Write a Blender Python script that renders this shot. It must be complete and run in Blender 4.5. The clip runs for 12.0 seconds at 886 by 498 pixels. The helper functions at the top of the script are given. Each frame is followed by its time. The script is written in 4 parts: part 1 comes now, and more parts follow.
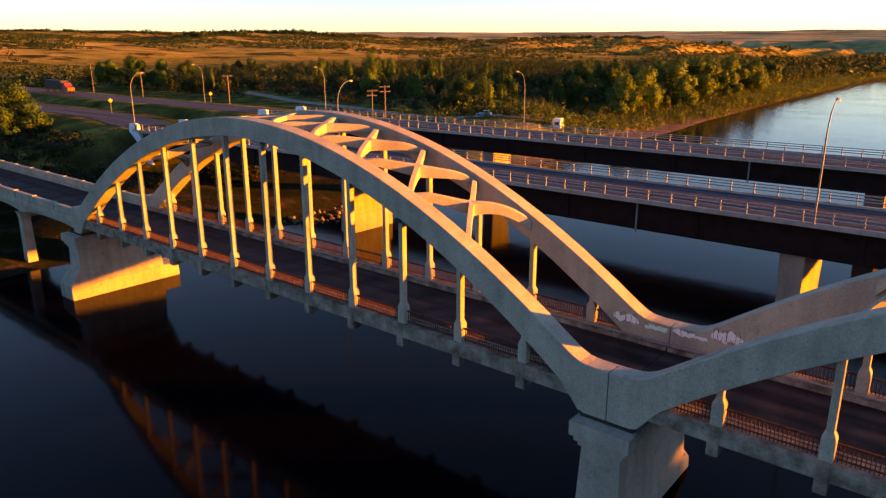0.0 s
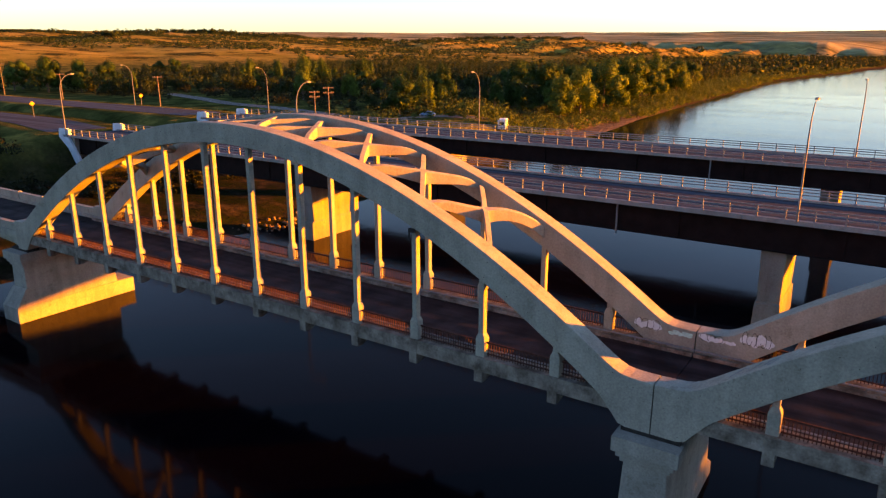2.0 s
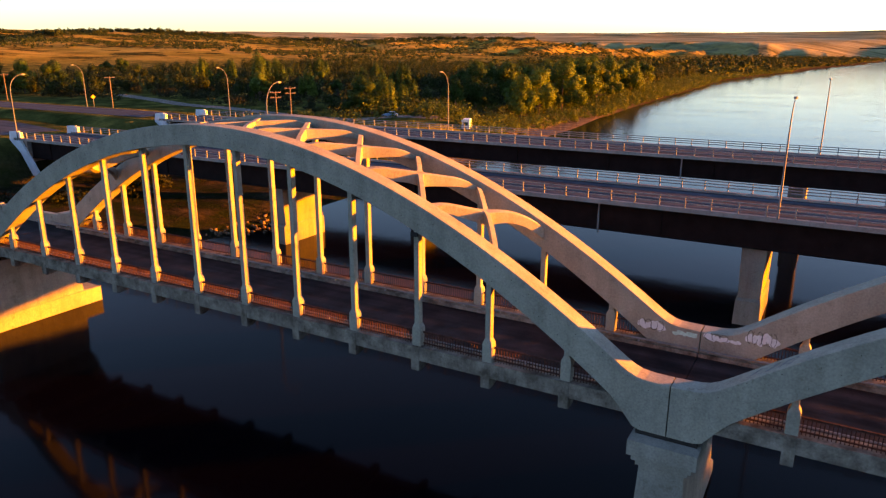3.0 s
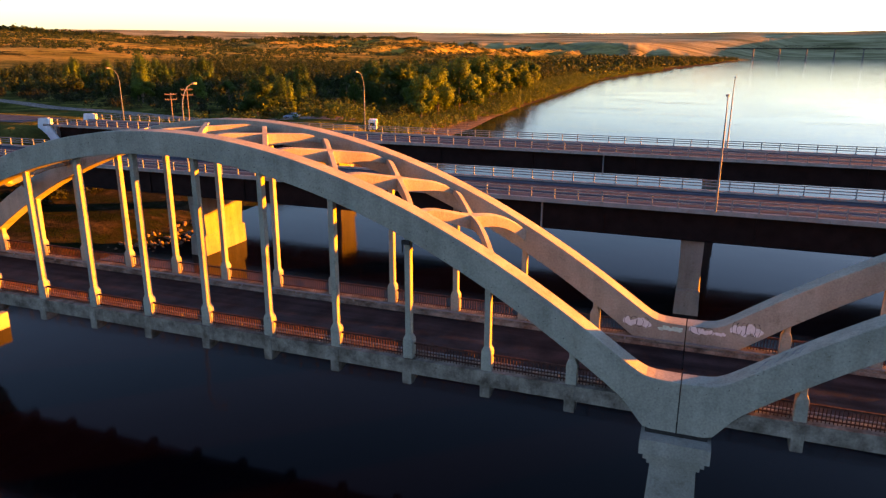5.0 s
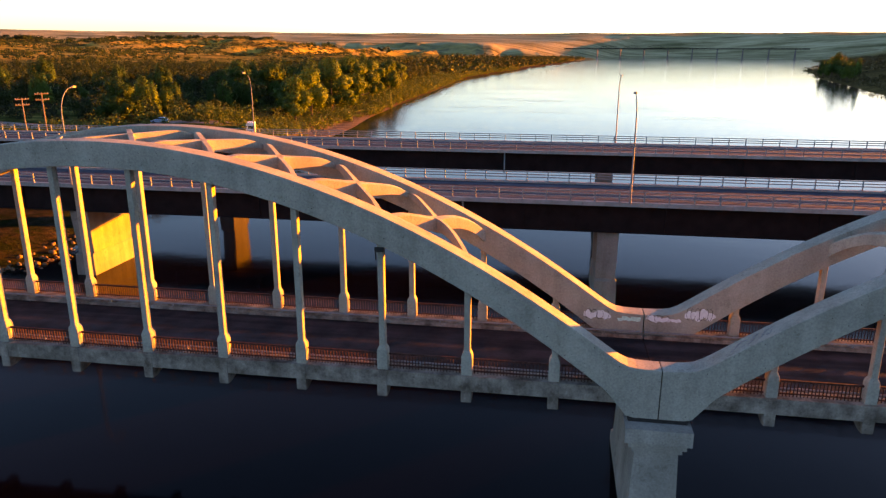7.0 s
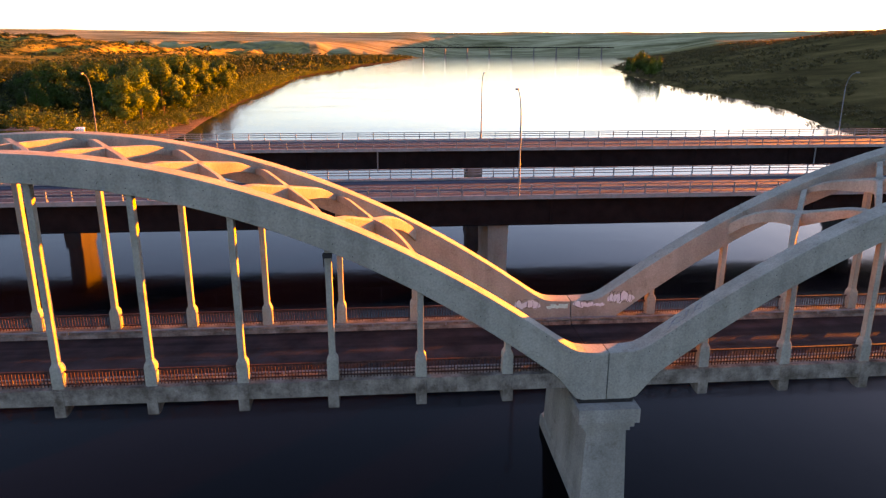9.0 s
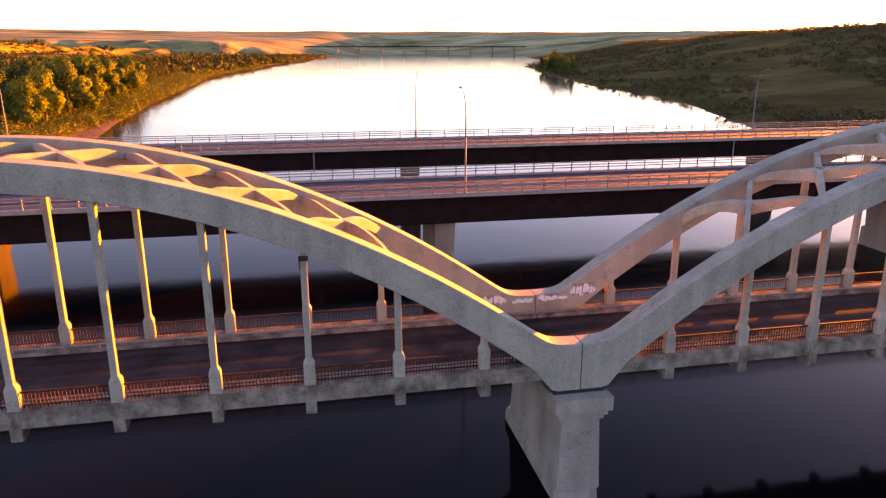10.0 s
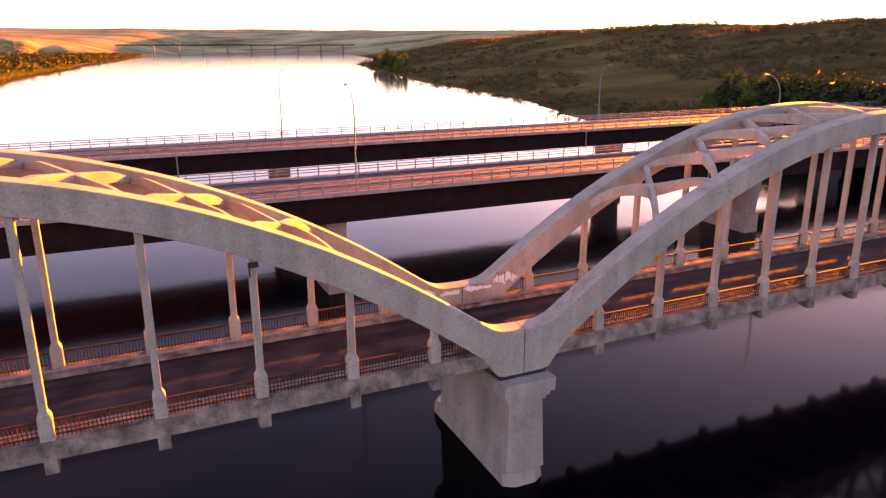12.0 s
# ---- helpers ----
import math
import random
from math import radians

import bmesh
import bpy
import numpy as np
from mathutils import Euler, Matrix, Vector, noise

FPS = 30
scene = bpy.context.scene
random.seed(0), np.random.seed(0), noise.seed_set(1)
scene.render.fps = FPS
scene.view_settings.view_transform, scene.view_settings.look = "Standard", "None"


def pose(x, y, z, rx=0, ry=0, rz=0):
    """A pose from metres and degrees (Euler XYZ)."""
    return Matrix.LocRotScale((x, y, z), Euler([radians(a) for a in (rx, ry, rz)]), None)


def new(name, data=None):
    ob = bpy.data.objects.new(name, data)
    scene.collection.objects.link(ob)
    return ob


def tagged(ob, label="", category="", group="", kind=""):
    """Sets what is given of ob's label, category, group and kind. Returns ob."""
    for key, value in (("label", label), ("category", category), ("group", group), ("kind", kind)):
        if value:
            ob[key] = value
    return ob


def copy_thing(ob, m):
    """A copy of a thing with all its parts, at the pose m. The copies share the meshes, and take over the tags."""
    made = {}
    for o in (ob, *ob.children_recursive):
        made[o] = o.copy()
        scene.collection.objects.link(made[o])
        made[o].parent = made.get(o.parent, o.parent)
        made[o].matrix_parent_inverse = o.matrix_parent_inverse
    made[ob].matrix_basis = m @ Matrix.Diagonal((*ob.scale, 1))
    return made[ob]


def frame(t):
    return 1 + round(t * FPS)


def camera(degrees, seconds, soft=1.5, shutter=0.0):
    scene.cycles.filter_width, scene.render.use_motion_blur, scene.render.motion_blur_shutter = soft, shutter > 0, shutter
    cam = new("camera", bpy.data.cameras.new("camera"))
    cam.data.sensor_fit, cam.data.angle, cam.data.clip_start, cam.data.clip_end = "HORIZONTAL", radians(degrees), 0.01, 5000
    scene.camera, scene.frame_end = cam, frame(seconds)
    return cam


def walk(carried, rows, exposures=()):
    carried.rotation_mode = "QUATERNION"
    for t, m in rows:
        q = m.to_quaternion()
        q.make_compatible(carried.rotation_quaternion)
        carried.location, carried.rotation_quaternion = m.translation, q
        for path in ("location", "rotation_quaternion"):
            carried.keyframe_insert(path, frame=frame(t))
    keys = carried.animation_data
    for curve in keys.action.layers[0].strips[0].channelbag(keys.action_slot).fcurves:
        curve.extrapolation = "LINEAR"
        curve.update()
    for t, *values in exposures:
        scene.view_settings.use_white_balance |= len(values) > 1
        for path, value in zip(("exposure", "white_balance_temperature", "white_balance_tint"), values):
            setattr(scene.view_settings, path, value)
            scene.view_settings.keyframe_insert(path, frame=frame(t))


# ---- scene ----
cam = camera(64.8, 12.0, soft=1.3)
METRES, EYE, TILT, LEAN, TURN = 34.4, 25.5, 0.0, 0.0, 39.6
START_X, START_Y = 14.4, -30.4
ROWS = [
    (0.0, 0.0, 0.0, 0.0, -0.01, -15.89, 0.03),
    (0.5, -0.0378, 0.0193, 0.0, -1.37, -15.89, 0.0),
    (1.0, -0.0756, 0.0388, -0.0004, -2.85, -15.88, -0.01),
    (1.5, -0.1116, 0.0574, -0.0012, -4.37, -15.86, -0.02),
    (2.0, -0.1495, 0.0768, -0.0018, -6.1, -15.86, -0.04),
    (2.5, -0.1876, 0.0967, -0.0025, -7.98, -15.86, -0.08),
    (4.5, -0.3358, 0.1797, -0.0052, -16.5, -15.83, -0.16),
    (5.0, -0.373, 0.2014, -0.0043, -19.22, -15.85, -0.18),
    (5.5, -0.4089, 0.2245, -0.0058, -21.99, -15.81, -0.16),
    (6.0, -0.4442, 0.2481, -0.0062, -24.81, -15.81, -0.16),
    (6.5, -0.4771, 0.2713, -0.0058, -27.58, -15.81, -0.12),
    (7.0, -0.5108, 0.2965, -0.0058, -30.49, -15.81, -0.12),
    (9.0, -0.6336, 0.4077, -0.0083, -44.19, -15.88, -0.06),
    (9.5, -0.6608, 0.4387, -0.0093, -47.58, -15.89, -0.04),
    (10.0, -0.6871, 0.4704, -0.0105, -50.97, -15.94, 0.01),
    (10.5, -0.7116, 0.5028, -0.0114, -54.36, -16.0, 0.07),
    (11.0, -0.7347, 0.5359, -0.0125, -57.75, -16.04, 0.12),
    (11.5, -0.7543, 0.5689, -0.0138, -61.0, -16.06, 0.14),
    (12.0, -0.773, 0.6051, -0.0153, -64.53, -16.08, 0.09),
]
LOOK = [  # seconds, stops, kelvin, tint: the picture turns warmer and hazier as the low sun comes near
    (0.0, 3.0, 7450, 30), (7.0, 3.35, 7700, 32), (9.0, 3.7, 8700, 40), (9.5, 4.15, 11000, 90), (10.0, 4.0, 9900, 60),
    (10.5, 3.9, 9200, 38), (11.2, 3.92, 9300, 39), (12.0, 4.25, 11600, 80),
]
walk(cam, [(t, pose(START_X, START_Y, EYE, TILT, LEAN, TURN) @ pose(METRES * x, METRES * y, METRES * z, 90 + pitch, roll, yaw)) for t, x, y, z, yaw, pitch, roll in ROWS], LOOK)

# ---- light ----
SUN_AZ, SUN_EL = 39.8, 3.7      # degrees from +x towards +y; height over the horizon
world = bpy.data.worlds.new("sky")
scene.world = world
world.use_nodes = True
wn = world.node_tree.nodes
sky = wn.new("ShaderNodeTexSky")
sky.sky_type = 'NISHITA'
sky.sun_disc = False
sky.sun_elevation = radians(SUN_EL)
sky.sun_rotation = radians(90 - SUN_AZ)
sky.air_density, sky.dust_density, sky.ozone_density = 0.78, 0.3, 2.5
wn["Background"].inputs["Strength"].default_value = 0.08
world.node_tree.links.new(sky.outputs[0], wn["Background"].inputs["Color"])

sun_data = bpy.data.lights.new("sun", 'SUN')
sun_data.energy, sun_data.angle, sun_data.color = 5.3, radians(0.55), (1.0, 0.30, 0.0)
sun = new("sun", sun_data)
sun.rotation_euler = (radians(90 - SUN_EL), 0, radians(SUN_AZ + 90))


# ---- materials ----
def material(name, rough=0.8, metal=0.0):
    m = bpy.data.materials.new(name)
    m.use_nodes = True
    nt = m.node_tree
    b = nt.nodes["Principled BSDF"]
    b.inputs["Roughness"].default_value = rough
    b.inputs["Metallic"].default_value = metal
    b.inputs["Specular IOR Level"].default_value = 0.5 if rough < 0.6 else 0.06
    return m, nt, b


def noise_tex(nt, scale, detail=4.0, vec=None, rough=0.55):
    n = nt.nodes.new("ShaderNodeTexNoise")
    n.inputs["Scale"].default_value = scale
    n.inputs["Detail"].default_value = detail
    n.inputs["Roughness"].default_value = rough
    if vec is not None:
        nt.links.new(vec, n.inputs["Vector"])
    return n.outputs[0]


def ramp(nt, fac, stops):
    r = nt.nodes.new("ShaderNodeValToRGB")
    while len(r.color_ramp.elements) < len(stops):
        r.color_ramp.elements.new(0.5)
    for e, (p, c) in zip(r.color_ramp.elements, stops):
        e.position, e.color = p, (*c, 1) if len(c) == 3 else c
    nt.links.new(fac, r.inputs[0])
    return r.outputs[0]


def mix(nt, fac, a, b, mode='MIX'):
    n = nt.nodes.new("ShaderNodeMix")
    n.data_type, n.blend_type = 'RGBA', mode
    for sock, v in ((n.inputs[0], fac), (n.inputs[6], a), (n.inputs[7], b)):
        if isinstance(v, (float, int)):
            sock.default_value = v
        elif isinstance(v, tuple):
            sock.default_value = (*v, 1)
        else:
            nt.links.new(v, sock)
    return n.outputs[2]


def place(nt, sx=1.0, sy=1.0, sz=1.0):
    """World position, stretched."""
    g = nt.nodes.new("ShaderNodeNewGeometry")
    mp = nt.nodes.new("ShaderNodeMapping")
    mp.inputs["Scale"].default_value = (sx, sy, sz)
    nt.links.new(g.outputs["Position"], mp.inputs["Vector"])
    return mp.outputs[0]


def bump(nt, b, height, strength, dist):
    n = nt.nodes.new("ShaderNodeBump")
    n.inputs["Strength"].default_value, n.inputs["Distance"].default_value = strength, dist
    nt.links.new(height, n.inputs["Height"])
    nt.links.new(n.outputs[0], b.inputs["Normal"])


def concrete(name, base, dark, streak=0.5, rough=0.85, blotch=0.35, grime=(0.52, 0.48, 0.42)):
    m, nt, b = material(name, rough)
    p = place(nt)
    big = ramp(nt, noise_tex(nt, blotch, 7, p, 0.6), [(0.32, dark), (0.62, base)])
    fine = ramp(nt, noise_tex(nt, 9.0, 5, p), [(0.3, (0.78,) * 3), (0.7, (1.08,) * 3)])
    c = mix(nt, 1.0, big, fine, 'MULTIPLY')
    run = ramp(nt, noise_tex(nt, 1.0, 5, place(nt, 1.1, 1.1, 0.10)), [(0.42, (1, 1, 1)), (0.72, (0.52, 0.5, 0.47))])
    c = mix(nt, streak, c, run, 'MULTIPLY')
    spall = ramp(nt, noise_tex(nt, 1.3, 9, p, 0.72), [(0.57, (1, 1, 1)), (0.68, grime)])
    c = mix(nt, 0.55, c, spall, 'MULTIPLY')
    hole = ramp(nt, noise_tex(nt, 7.0, 2, p), [(0.71, (1, 1, 1)), (0.745, (0.3, 0.27, 0.24))])
    c = mix(nt, 0.4, c, hole, 'MULTIPLY')
    nt.links.new(c, b.inputs["Base Color"])
    bump(nt, b, noise_tex(nt, 6.0, 8, p, 0.65), 0.35, 0.03)
    return m


def plain(name, col, rough=0.6, metal=0.0, vary=0.25, scale=3.0):
    m, nt, b = material(name, rough, metal)
    n = noise_tex(nt, scale, 5, place(nt))
    lo = tuple(c * (1 - vary) for c in col)
    hi = tuple(min(1, c * (1 + vary)) for c in col)
    nt.links.new(ramp(nt, n, [(0.3, lo), (0.7, hi)]), b.inputs["Base Color"])
    bump(nt, b, noise_tex(nt, scale * 8, 4, place(nt)), 0.15, 0.01)
    return m


CONCRETE = concrete("weathered_concrete", (0.325, 0.31, 0.258), (0.235, 0.226, 0.19), 0.4)
PIER_CONC = concrete("pier_concrete", (0.305, 0.29, 0.25), (0.22, 0.208, 0.18), 0.5)
# pier concrete with the shade under the highway decks put into its colour
SHADE_CONC = concrete("shade_darkened_pier_concrete", (0.25, 0.235, 0.205), (0.18, 0.17, 0.145), 0.5)
EDGE_CONC = concrete("spalled_edge_concrete", (0.28, 0.245, 0.205), (0.08, 0.064, 0.05), 0.85, 0.9, 1.1, (0.35, 0.25, 0.18))
NEW_CONC = concrete("newer_concrete", (0.30, 0.28, 0.27), (0.23, 0.215, 0.205), 0.4)
RUST = plain("rusted_rail_paint", (0.046, 0.023, 0.019), 0.8, 0.0, 0.5, 5.0)
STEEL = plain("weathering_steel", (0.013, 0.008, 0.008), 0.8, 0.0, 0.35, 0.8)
GALV = plain("galvanised_steel", (0.19, 0.195, 0.20), 0.6, 0.2, 0.15, 4.0)
LAMP = plain("dull_lamp_steel", (0.15, 0.165, 0.18), 0.6, 0.2, 0.15, 4.0)
FAR_PIER = plain("sooty_pier_concrete", (0.13, 0.11, 0.10), 0.9, 0.0, 0.2, 0.3)
JOINT = plain("joint_filler", (0.03, 0.028, 0.027), 0.9)
WHITE = plain("white_paint", (0.75, 0.75, 0.74), 0.5, 0.0, 0.08)
YELLOW = plain("yellow_sign_paint", (0.75, 0.42, 0.03), 0.5, 0.0, 0.08)
WOOD = plain("weathered_pole_wood", (0.15, 0.125, 0.10), 0.9, 0.0, 0.3)


def road_material(name, base, dark, along):
    m, nt, b = material(name, 0.9)
    p = place(nt)
    c = ramp(nt, noise_tex(nt, 0.5, 6, p), [(0.3, dark), (0.7, base)])
    lane = ramp(nt, noise_tex(nt, 1.0, 4, place(nt, 0.03, 0.9, 1) if along else p), [(0.38, (0.5, 0.48, 0.47)), (0.62, (1.25, 1.2, 1.18))])
    c = mix(nt, 0.8, c, lane, 'MULTIPLY')
    crack = ramp(nt, noise_tex(nt, 3.0, 8, p, 0.75), [(0.56, (1, 1, 1)), (0.66, (0.6, 0.56, 0.54))])
    c = mix(nt, 0.7, c, crack, 'MULTIPLY')
    nt.links.new(c, b.inputs["Base Color"])
    bump(nt, b, noise_tex(nt, 14.0, 5, p), 0.3, 0.02)
    return m


OLD_ROAD = road_material("worn_deck_surface", (0.043, 0.035, 0.037), (0.014, 0.012, 0.0135), True)
NEW_ROAD = road_material("highway_asphalt", (0.054, 0.064, 0.086), (0.039, 0.046, 0.062), True)


def water_material():
    m, nt, b = material("river_water", 0.085)
    b.inputs["Base Color"].default_value = (0.002, 0.001, 0.002, 1)
    b.inputs["IOR"].default_value = 1.116
    long_w = noise_tex(nt, 1.0, 3, place(nt, 0.09, 0.05, 1))
    small = noise_tex(nt, 1.0, 5, place(nt, 0.30, 0.55, 1), 0.62)
    g = nt.nodes.new("ShaderNodeNewGeometry")
    sep = nt.nodes.new("ShaderNodeSeparateXYZ")
    nt.links.new(g.outputs["Position"], sep.inputs[0])
    wind = nt.nodes.new("ShaderNodeMapRange")     # the open reach upstream is ruffled by wind
    wind.inputs[1].default_value, wind.inputs[2].default_value = 30.0, 220.0
    wind.inputs[3].default_value, wind.inputs[4].default_value = 0.03, 0.28
    nt.links.new(sep.outputs[1], wind.inputs[0])
    patch = ramp(nt, noise_tex(nt, 1.0, 3, place(nt, 0.02, 0.045, 1), 0.65), [(0.36, (0.3,) * 3), (0.64, (1, 1, 1))])
    gust = nt.nodes.new("ShaderNodeMath")
    gust.operation = 'MULTIPLY'
    slant = nt.nodes.new("ShaderNodeMath")
    slant.operation = 'MULTIPLY_ADD'
    nt.links.new(sep.outputs[1], slant.inputs[0])
    slant.inputs[1].default_value = -0.28
    nt.links.new(sep.outputs[0], slant.inputs[2])
    lee = nt.nodes.new("ShaderNodeMapRange")      # still water in the shelter of the eastern bank
    lee.inputs[1].default_value, lee.inputs[2].default_value = 5.0, 70.0
    lee.inputs[3].default_value, lee.inputs[4].default_value = 1.0, 0.1
    nt.links.new(slant.outputs[0], lee.inputs[0])
    calm = nt.nodes.new("ShaderNodeMath")
    calm.operation = 'MULTIPLY'
    nt.links.new(wind.outputs[0], calm.inputs[0])
    nt.links.new(lee.outputs[0], calm.inputs[1])
    nt.links.new(calm.outputs[0], gust.inputs[0])
    nt.links.new(patch, gust.inputs[1])
    n = nt.nodes.new("ShaderNodeMath")
    n.operation = 'MULTIPLY_ADD'
    nt.links.new(small, n.inputs[0])
    nt.links.new(gust.outputs[0], n.inputs[1])
    swell = nt.nodes.new("ShaderNodeMath")
    swell.operation = 'MULTIPLY'
    nt.links.new(long_w, swell.inputs[0])
    swell.inputs[1].default_value = 0.13
    nt.links.new(swell.outputs[0], n.inputs[2])
    bump(nt, b, n.outputs[0], 0.5, 0.5)
    return m


WATER = water_material()


def ground_material():
    m, nt, b = material("valley_ground", 0.95)
    b.inputs["Specular IOR Level"].default_value = 0.0
    p = place(nt)
    g = nt.nodes.new("ShaderNodeNewGeometry")
    sep = nt.nodes.new("ShaderNodeSeparateXYZ")
    nt.links.new(g.outputs["Position"], sep.inputs[0])
    grass = ramp(nt, noise_tex(nt, 0.02, 8, p), [(0.3, (0.12, 0.105, 0.03)), (0.48, (0.25, 0.205, 0.055)), (0.7, (0.37, 0.295, 0.085))])
    field = ramp(nt, noise_tex(nt, 0.006, 4, place(nt, 0.6, 1.6, 1)), [(0.40, (0.75, 0.8, 0.6)), (0.6, (1.15, 1.05, 0.95))])
    c = mix(nt, 0.9, grass, field, 'MULTIPLY')
    scrub = ramp(nt, noise_tex(nt, 0.018, 9, p, 0.72), [(0.50, (0, 0, 0)), (0.56, (1, 1, 1))])
    c = mix(nt, scrub, c, (0.034, 0.034, 0.012))
    tuft = ramp(nt, noise_tex(nt, 1.4, 5, p), [(0.3, (0.65,) * 3), (0.7, (1.2,) * 3)])
    c = mix(nt, 0.8, c, tuft, 'MULTIPLY')
    meadow = nt.nodes.new("ShaderNodeMapRange")
    meadow.inputs[1].default_value, meadow.inputs[2].default_value = 20.0, 13.0
    nt.links.new(sep.outputs[2], meadow.inputs[0])
    green = ramp(nt, noise_tex(nt, 0.12, 7, p), [(0.35, (0.035, 0.045, 0.013)), (0.55, (0.10, 0.105, 0.03)), (0.7, (0.26, 0.21, 0.055))])
    c = mix(nt, meadow.outputs[0], c, mix(nt, 0.8, green, tuft, 'MULTIPLY'))
    low = nt.nodes.new("ShaderNodeMapRange")
    low.inputs[1].default_value, low.inputs[2].default_value = 1.9, 1.1
    nt.links.new(sep.outputs[2], low.inputs[0])
    sand = ramp(nt, noise_tex(nt, 0.3, 7, p), [(0.3, (0.085, 0.068, 0.05)), (0.7, (0.20, 0.155, 0.11))])
    shore = nt.nodes.new("ShaderNodeMapRange")
    shore.inputs[1].default_value, shore.inputs[2].default_value = 95.0, 150.0
    nt.links.new(sep.outputs[1], shore.inputs[0])
    beyond = nt.nodes.new("ShaderNodeMapRange")
    beyond.inputs[1].default_value, beyond.inputs[2].default_value = 330.0, 230.0
    beyond.inputs[3].default_value = 0.06
    nt.links.new(sep.outputs[1], beyond.inputs[0])
    bar = nt.nodes.new("ShaderNodeMath")
    bar.operation = 'MULTIPLY'
    nt.links.new(shore.outputs[0], bar.inputs[0])
    nt.links.new(beyond.outputs[0], bar.inputs[1])
    bank = mix(nt, bar.outputs[0], (0.035, 0.028, 0.02), sand)
    c = mix(nt, low.outputs[0], c, bank)
    dirt_y = nt.nodes.new("ShaderNodeMapRange")      # bare earth slope under the highway bridges, its colour darkened for shade
    dirt_y.inputs[1].default_value, dirt_y.inputs[2].default_value = 86.0, 78.0
    nt.links.new(sep.outputs[1], dirt_y.inputs[0])
    dirt_x = nt.nodes.new("ShaderNodeMapRange")
    dirt_x.inputs[1].default_value, dirt_x.inputs[2].default_value = -118.0, -108.0
    nt.links.new(sep.outputs[0], dirt_x.inputs[0])
    dirt = nt.nodes.new("ShaderNodeMath")
    dirt.operation = 'MULTIPLY'
    nt.links.new(dirt_y.outputs[0], dirt.inputs[0])
    nt.links.new(dirt_x.outputs[0], dirt.inputs[1])
    shaded_earth = ramp(nt, noise_tex(nt, 0.25, 8, p, 0.65), [(0.42, (0.016, 0.022, 0.008)), (0.54, (0.026, 0.024, 0.016)), (0.76, (0.085, 0.064, 0.043))])
    c = mix(nt, dirt.outputs[0], c, mix(nt, 0.8, shaded_earth, tuft, 'MULTIPLY'))
    east = nt.nodes.new("ShaderNodeMapRange")
    east.inputs[1].default_value, east.inputs[2].default_value = 100.0, 160.0
    nt.links.new(sep.outputs[0], east.inputs[0])
    near = nt.nodes.new("ShaderNodeMapRange")
    near.inputs[1].default_value, near.inputs[2].default_value = 2600.0, 1900.0
    nt.links.new(sep.outputs[1], near.inputs[0])
    both = nt.nodes.new("ShaderNodeMath")
    both.operation = 'MULTIPLY'
    nt.links.new(east.outputs[0], both.inputs[0])
    nt.links.new(near.outputs[0], both.inputs[1])
    # brown brush; its tones are raised to carry sun flare and haze
    brush = ramp(nt, noise_tex(nt, 0.015, 8, p, 0.65), [(0.35, (0.055, 0.043, 0.018)), (0.55, (0.11, 0.082, 0.032)), (0.75, (0.21, 0.15, 0.058))])
    c = mix(nt, both.outputs[0], c, mix(nt, 0.8, brush, tuft, 'MULTIPLY'))
    distant = nt.nodes.new("ShaderNodeMapRange")      # stubble fields on the plateau beyond the river bend, paled to carry haze
    distant.inputs[1].default_value, distant.inputs[2].default_value = 2000.0, 2700.0
    nt.links.new(sep.outputs[1], distant.inputs[0])
    hazy_stubble = ramp(nt, noise_tex(nt, 0.004, 6, place(nt, 0.8, 3.2, 1), 0.68), [(0.36, (0.10, 0.10, 0.045)), (0.5, (0.24, 0.22, 0.115)), (0.64, (0.40, 0.37, 0.21))])
    c = mix(nt, distant.outputs[0], c, mix(nt, 0.6, hazy_stubble, tuft, 'MULTIPLY'))
    nt.links.new(c, b.inputs["Base Color"])
    bump(nt, b, noise_tex(nt, 0.5, 9, p, 0.75), 1.0, 1.5)
    return m


GROUND = ground_material()


# ---- mesh helpers ----
def box(bm, x0, x1, y0, y1, z0, z1, m=None):
    v = [bm.verts.new(c) for c in ((x0, y0, z0), (x1, y0, z0), (x1, y1, z0), (x0, y1, z0), (x0, y0, z1), (x1, y0, z1), (x1, y1, z1), (x0, y1, z1))]
    for f in ((3, 2, 1, 0), (4, 5, 6, 7), (0, 1, 5, 4), (1, 2, 6, 5), (2, 3, 7, 6), (3, 0, 4, 7)):
        bm.faces.new([v[i] for i in f])
    if m is not None:
        for q in v:
            q.co = m @ q.co
    return v


def loft(bm, rings, cap=True, closed=True):
    rows = [[bm.verts.new(c) for c in r] for r in rings]
    n = len(rows[0])
    for a, b in zip(rows, rows[1:]):
        for i in range(n if closed else n - 1):
            bm.faces.new((a[i], a[(i + 1) % n], b[(i + 1) % n], b[i]))
    if cap and closed:
        bm.faces.new(rows[0][::-1])
        bm.faces.new(rows[-1])
    return rows


def tube(bm, pts, radii, n=8):
    rings = []
    for i, p in enumerate(pts):
        a, b = Vector(pts[max(0, i - 1)]), Vector(pts[min(len(pts) - 1, i + 1)])
        d = (b - a).normalized()
        s = d.cross(Vector((0, 1, 0)) if abs(d.y) < 0.9 else Vector((1, 0, 0))).normalized()
        t = d.cross(s)
        r = radii[i] if isinstance(radii, (list, tuple)) else radii
        rings.append([Vector(p) + r * (math.cos(k * math.tau / n) * s + math.sin(k * math.tau / n) * t) for k in range(n)])
    loft(bm, rings)


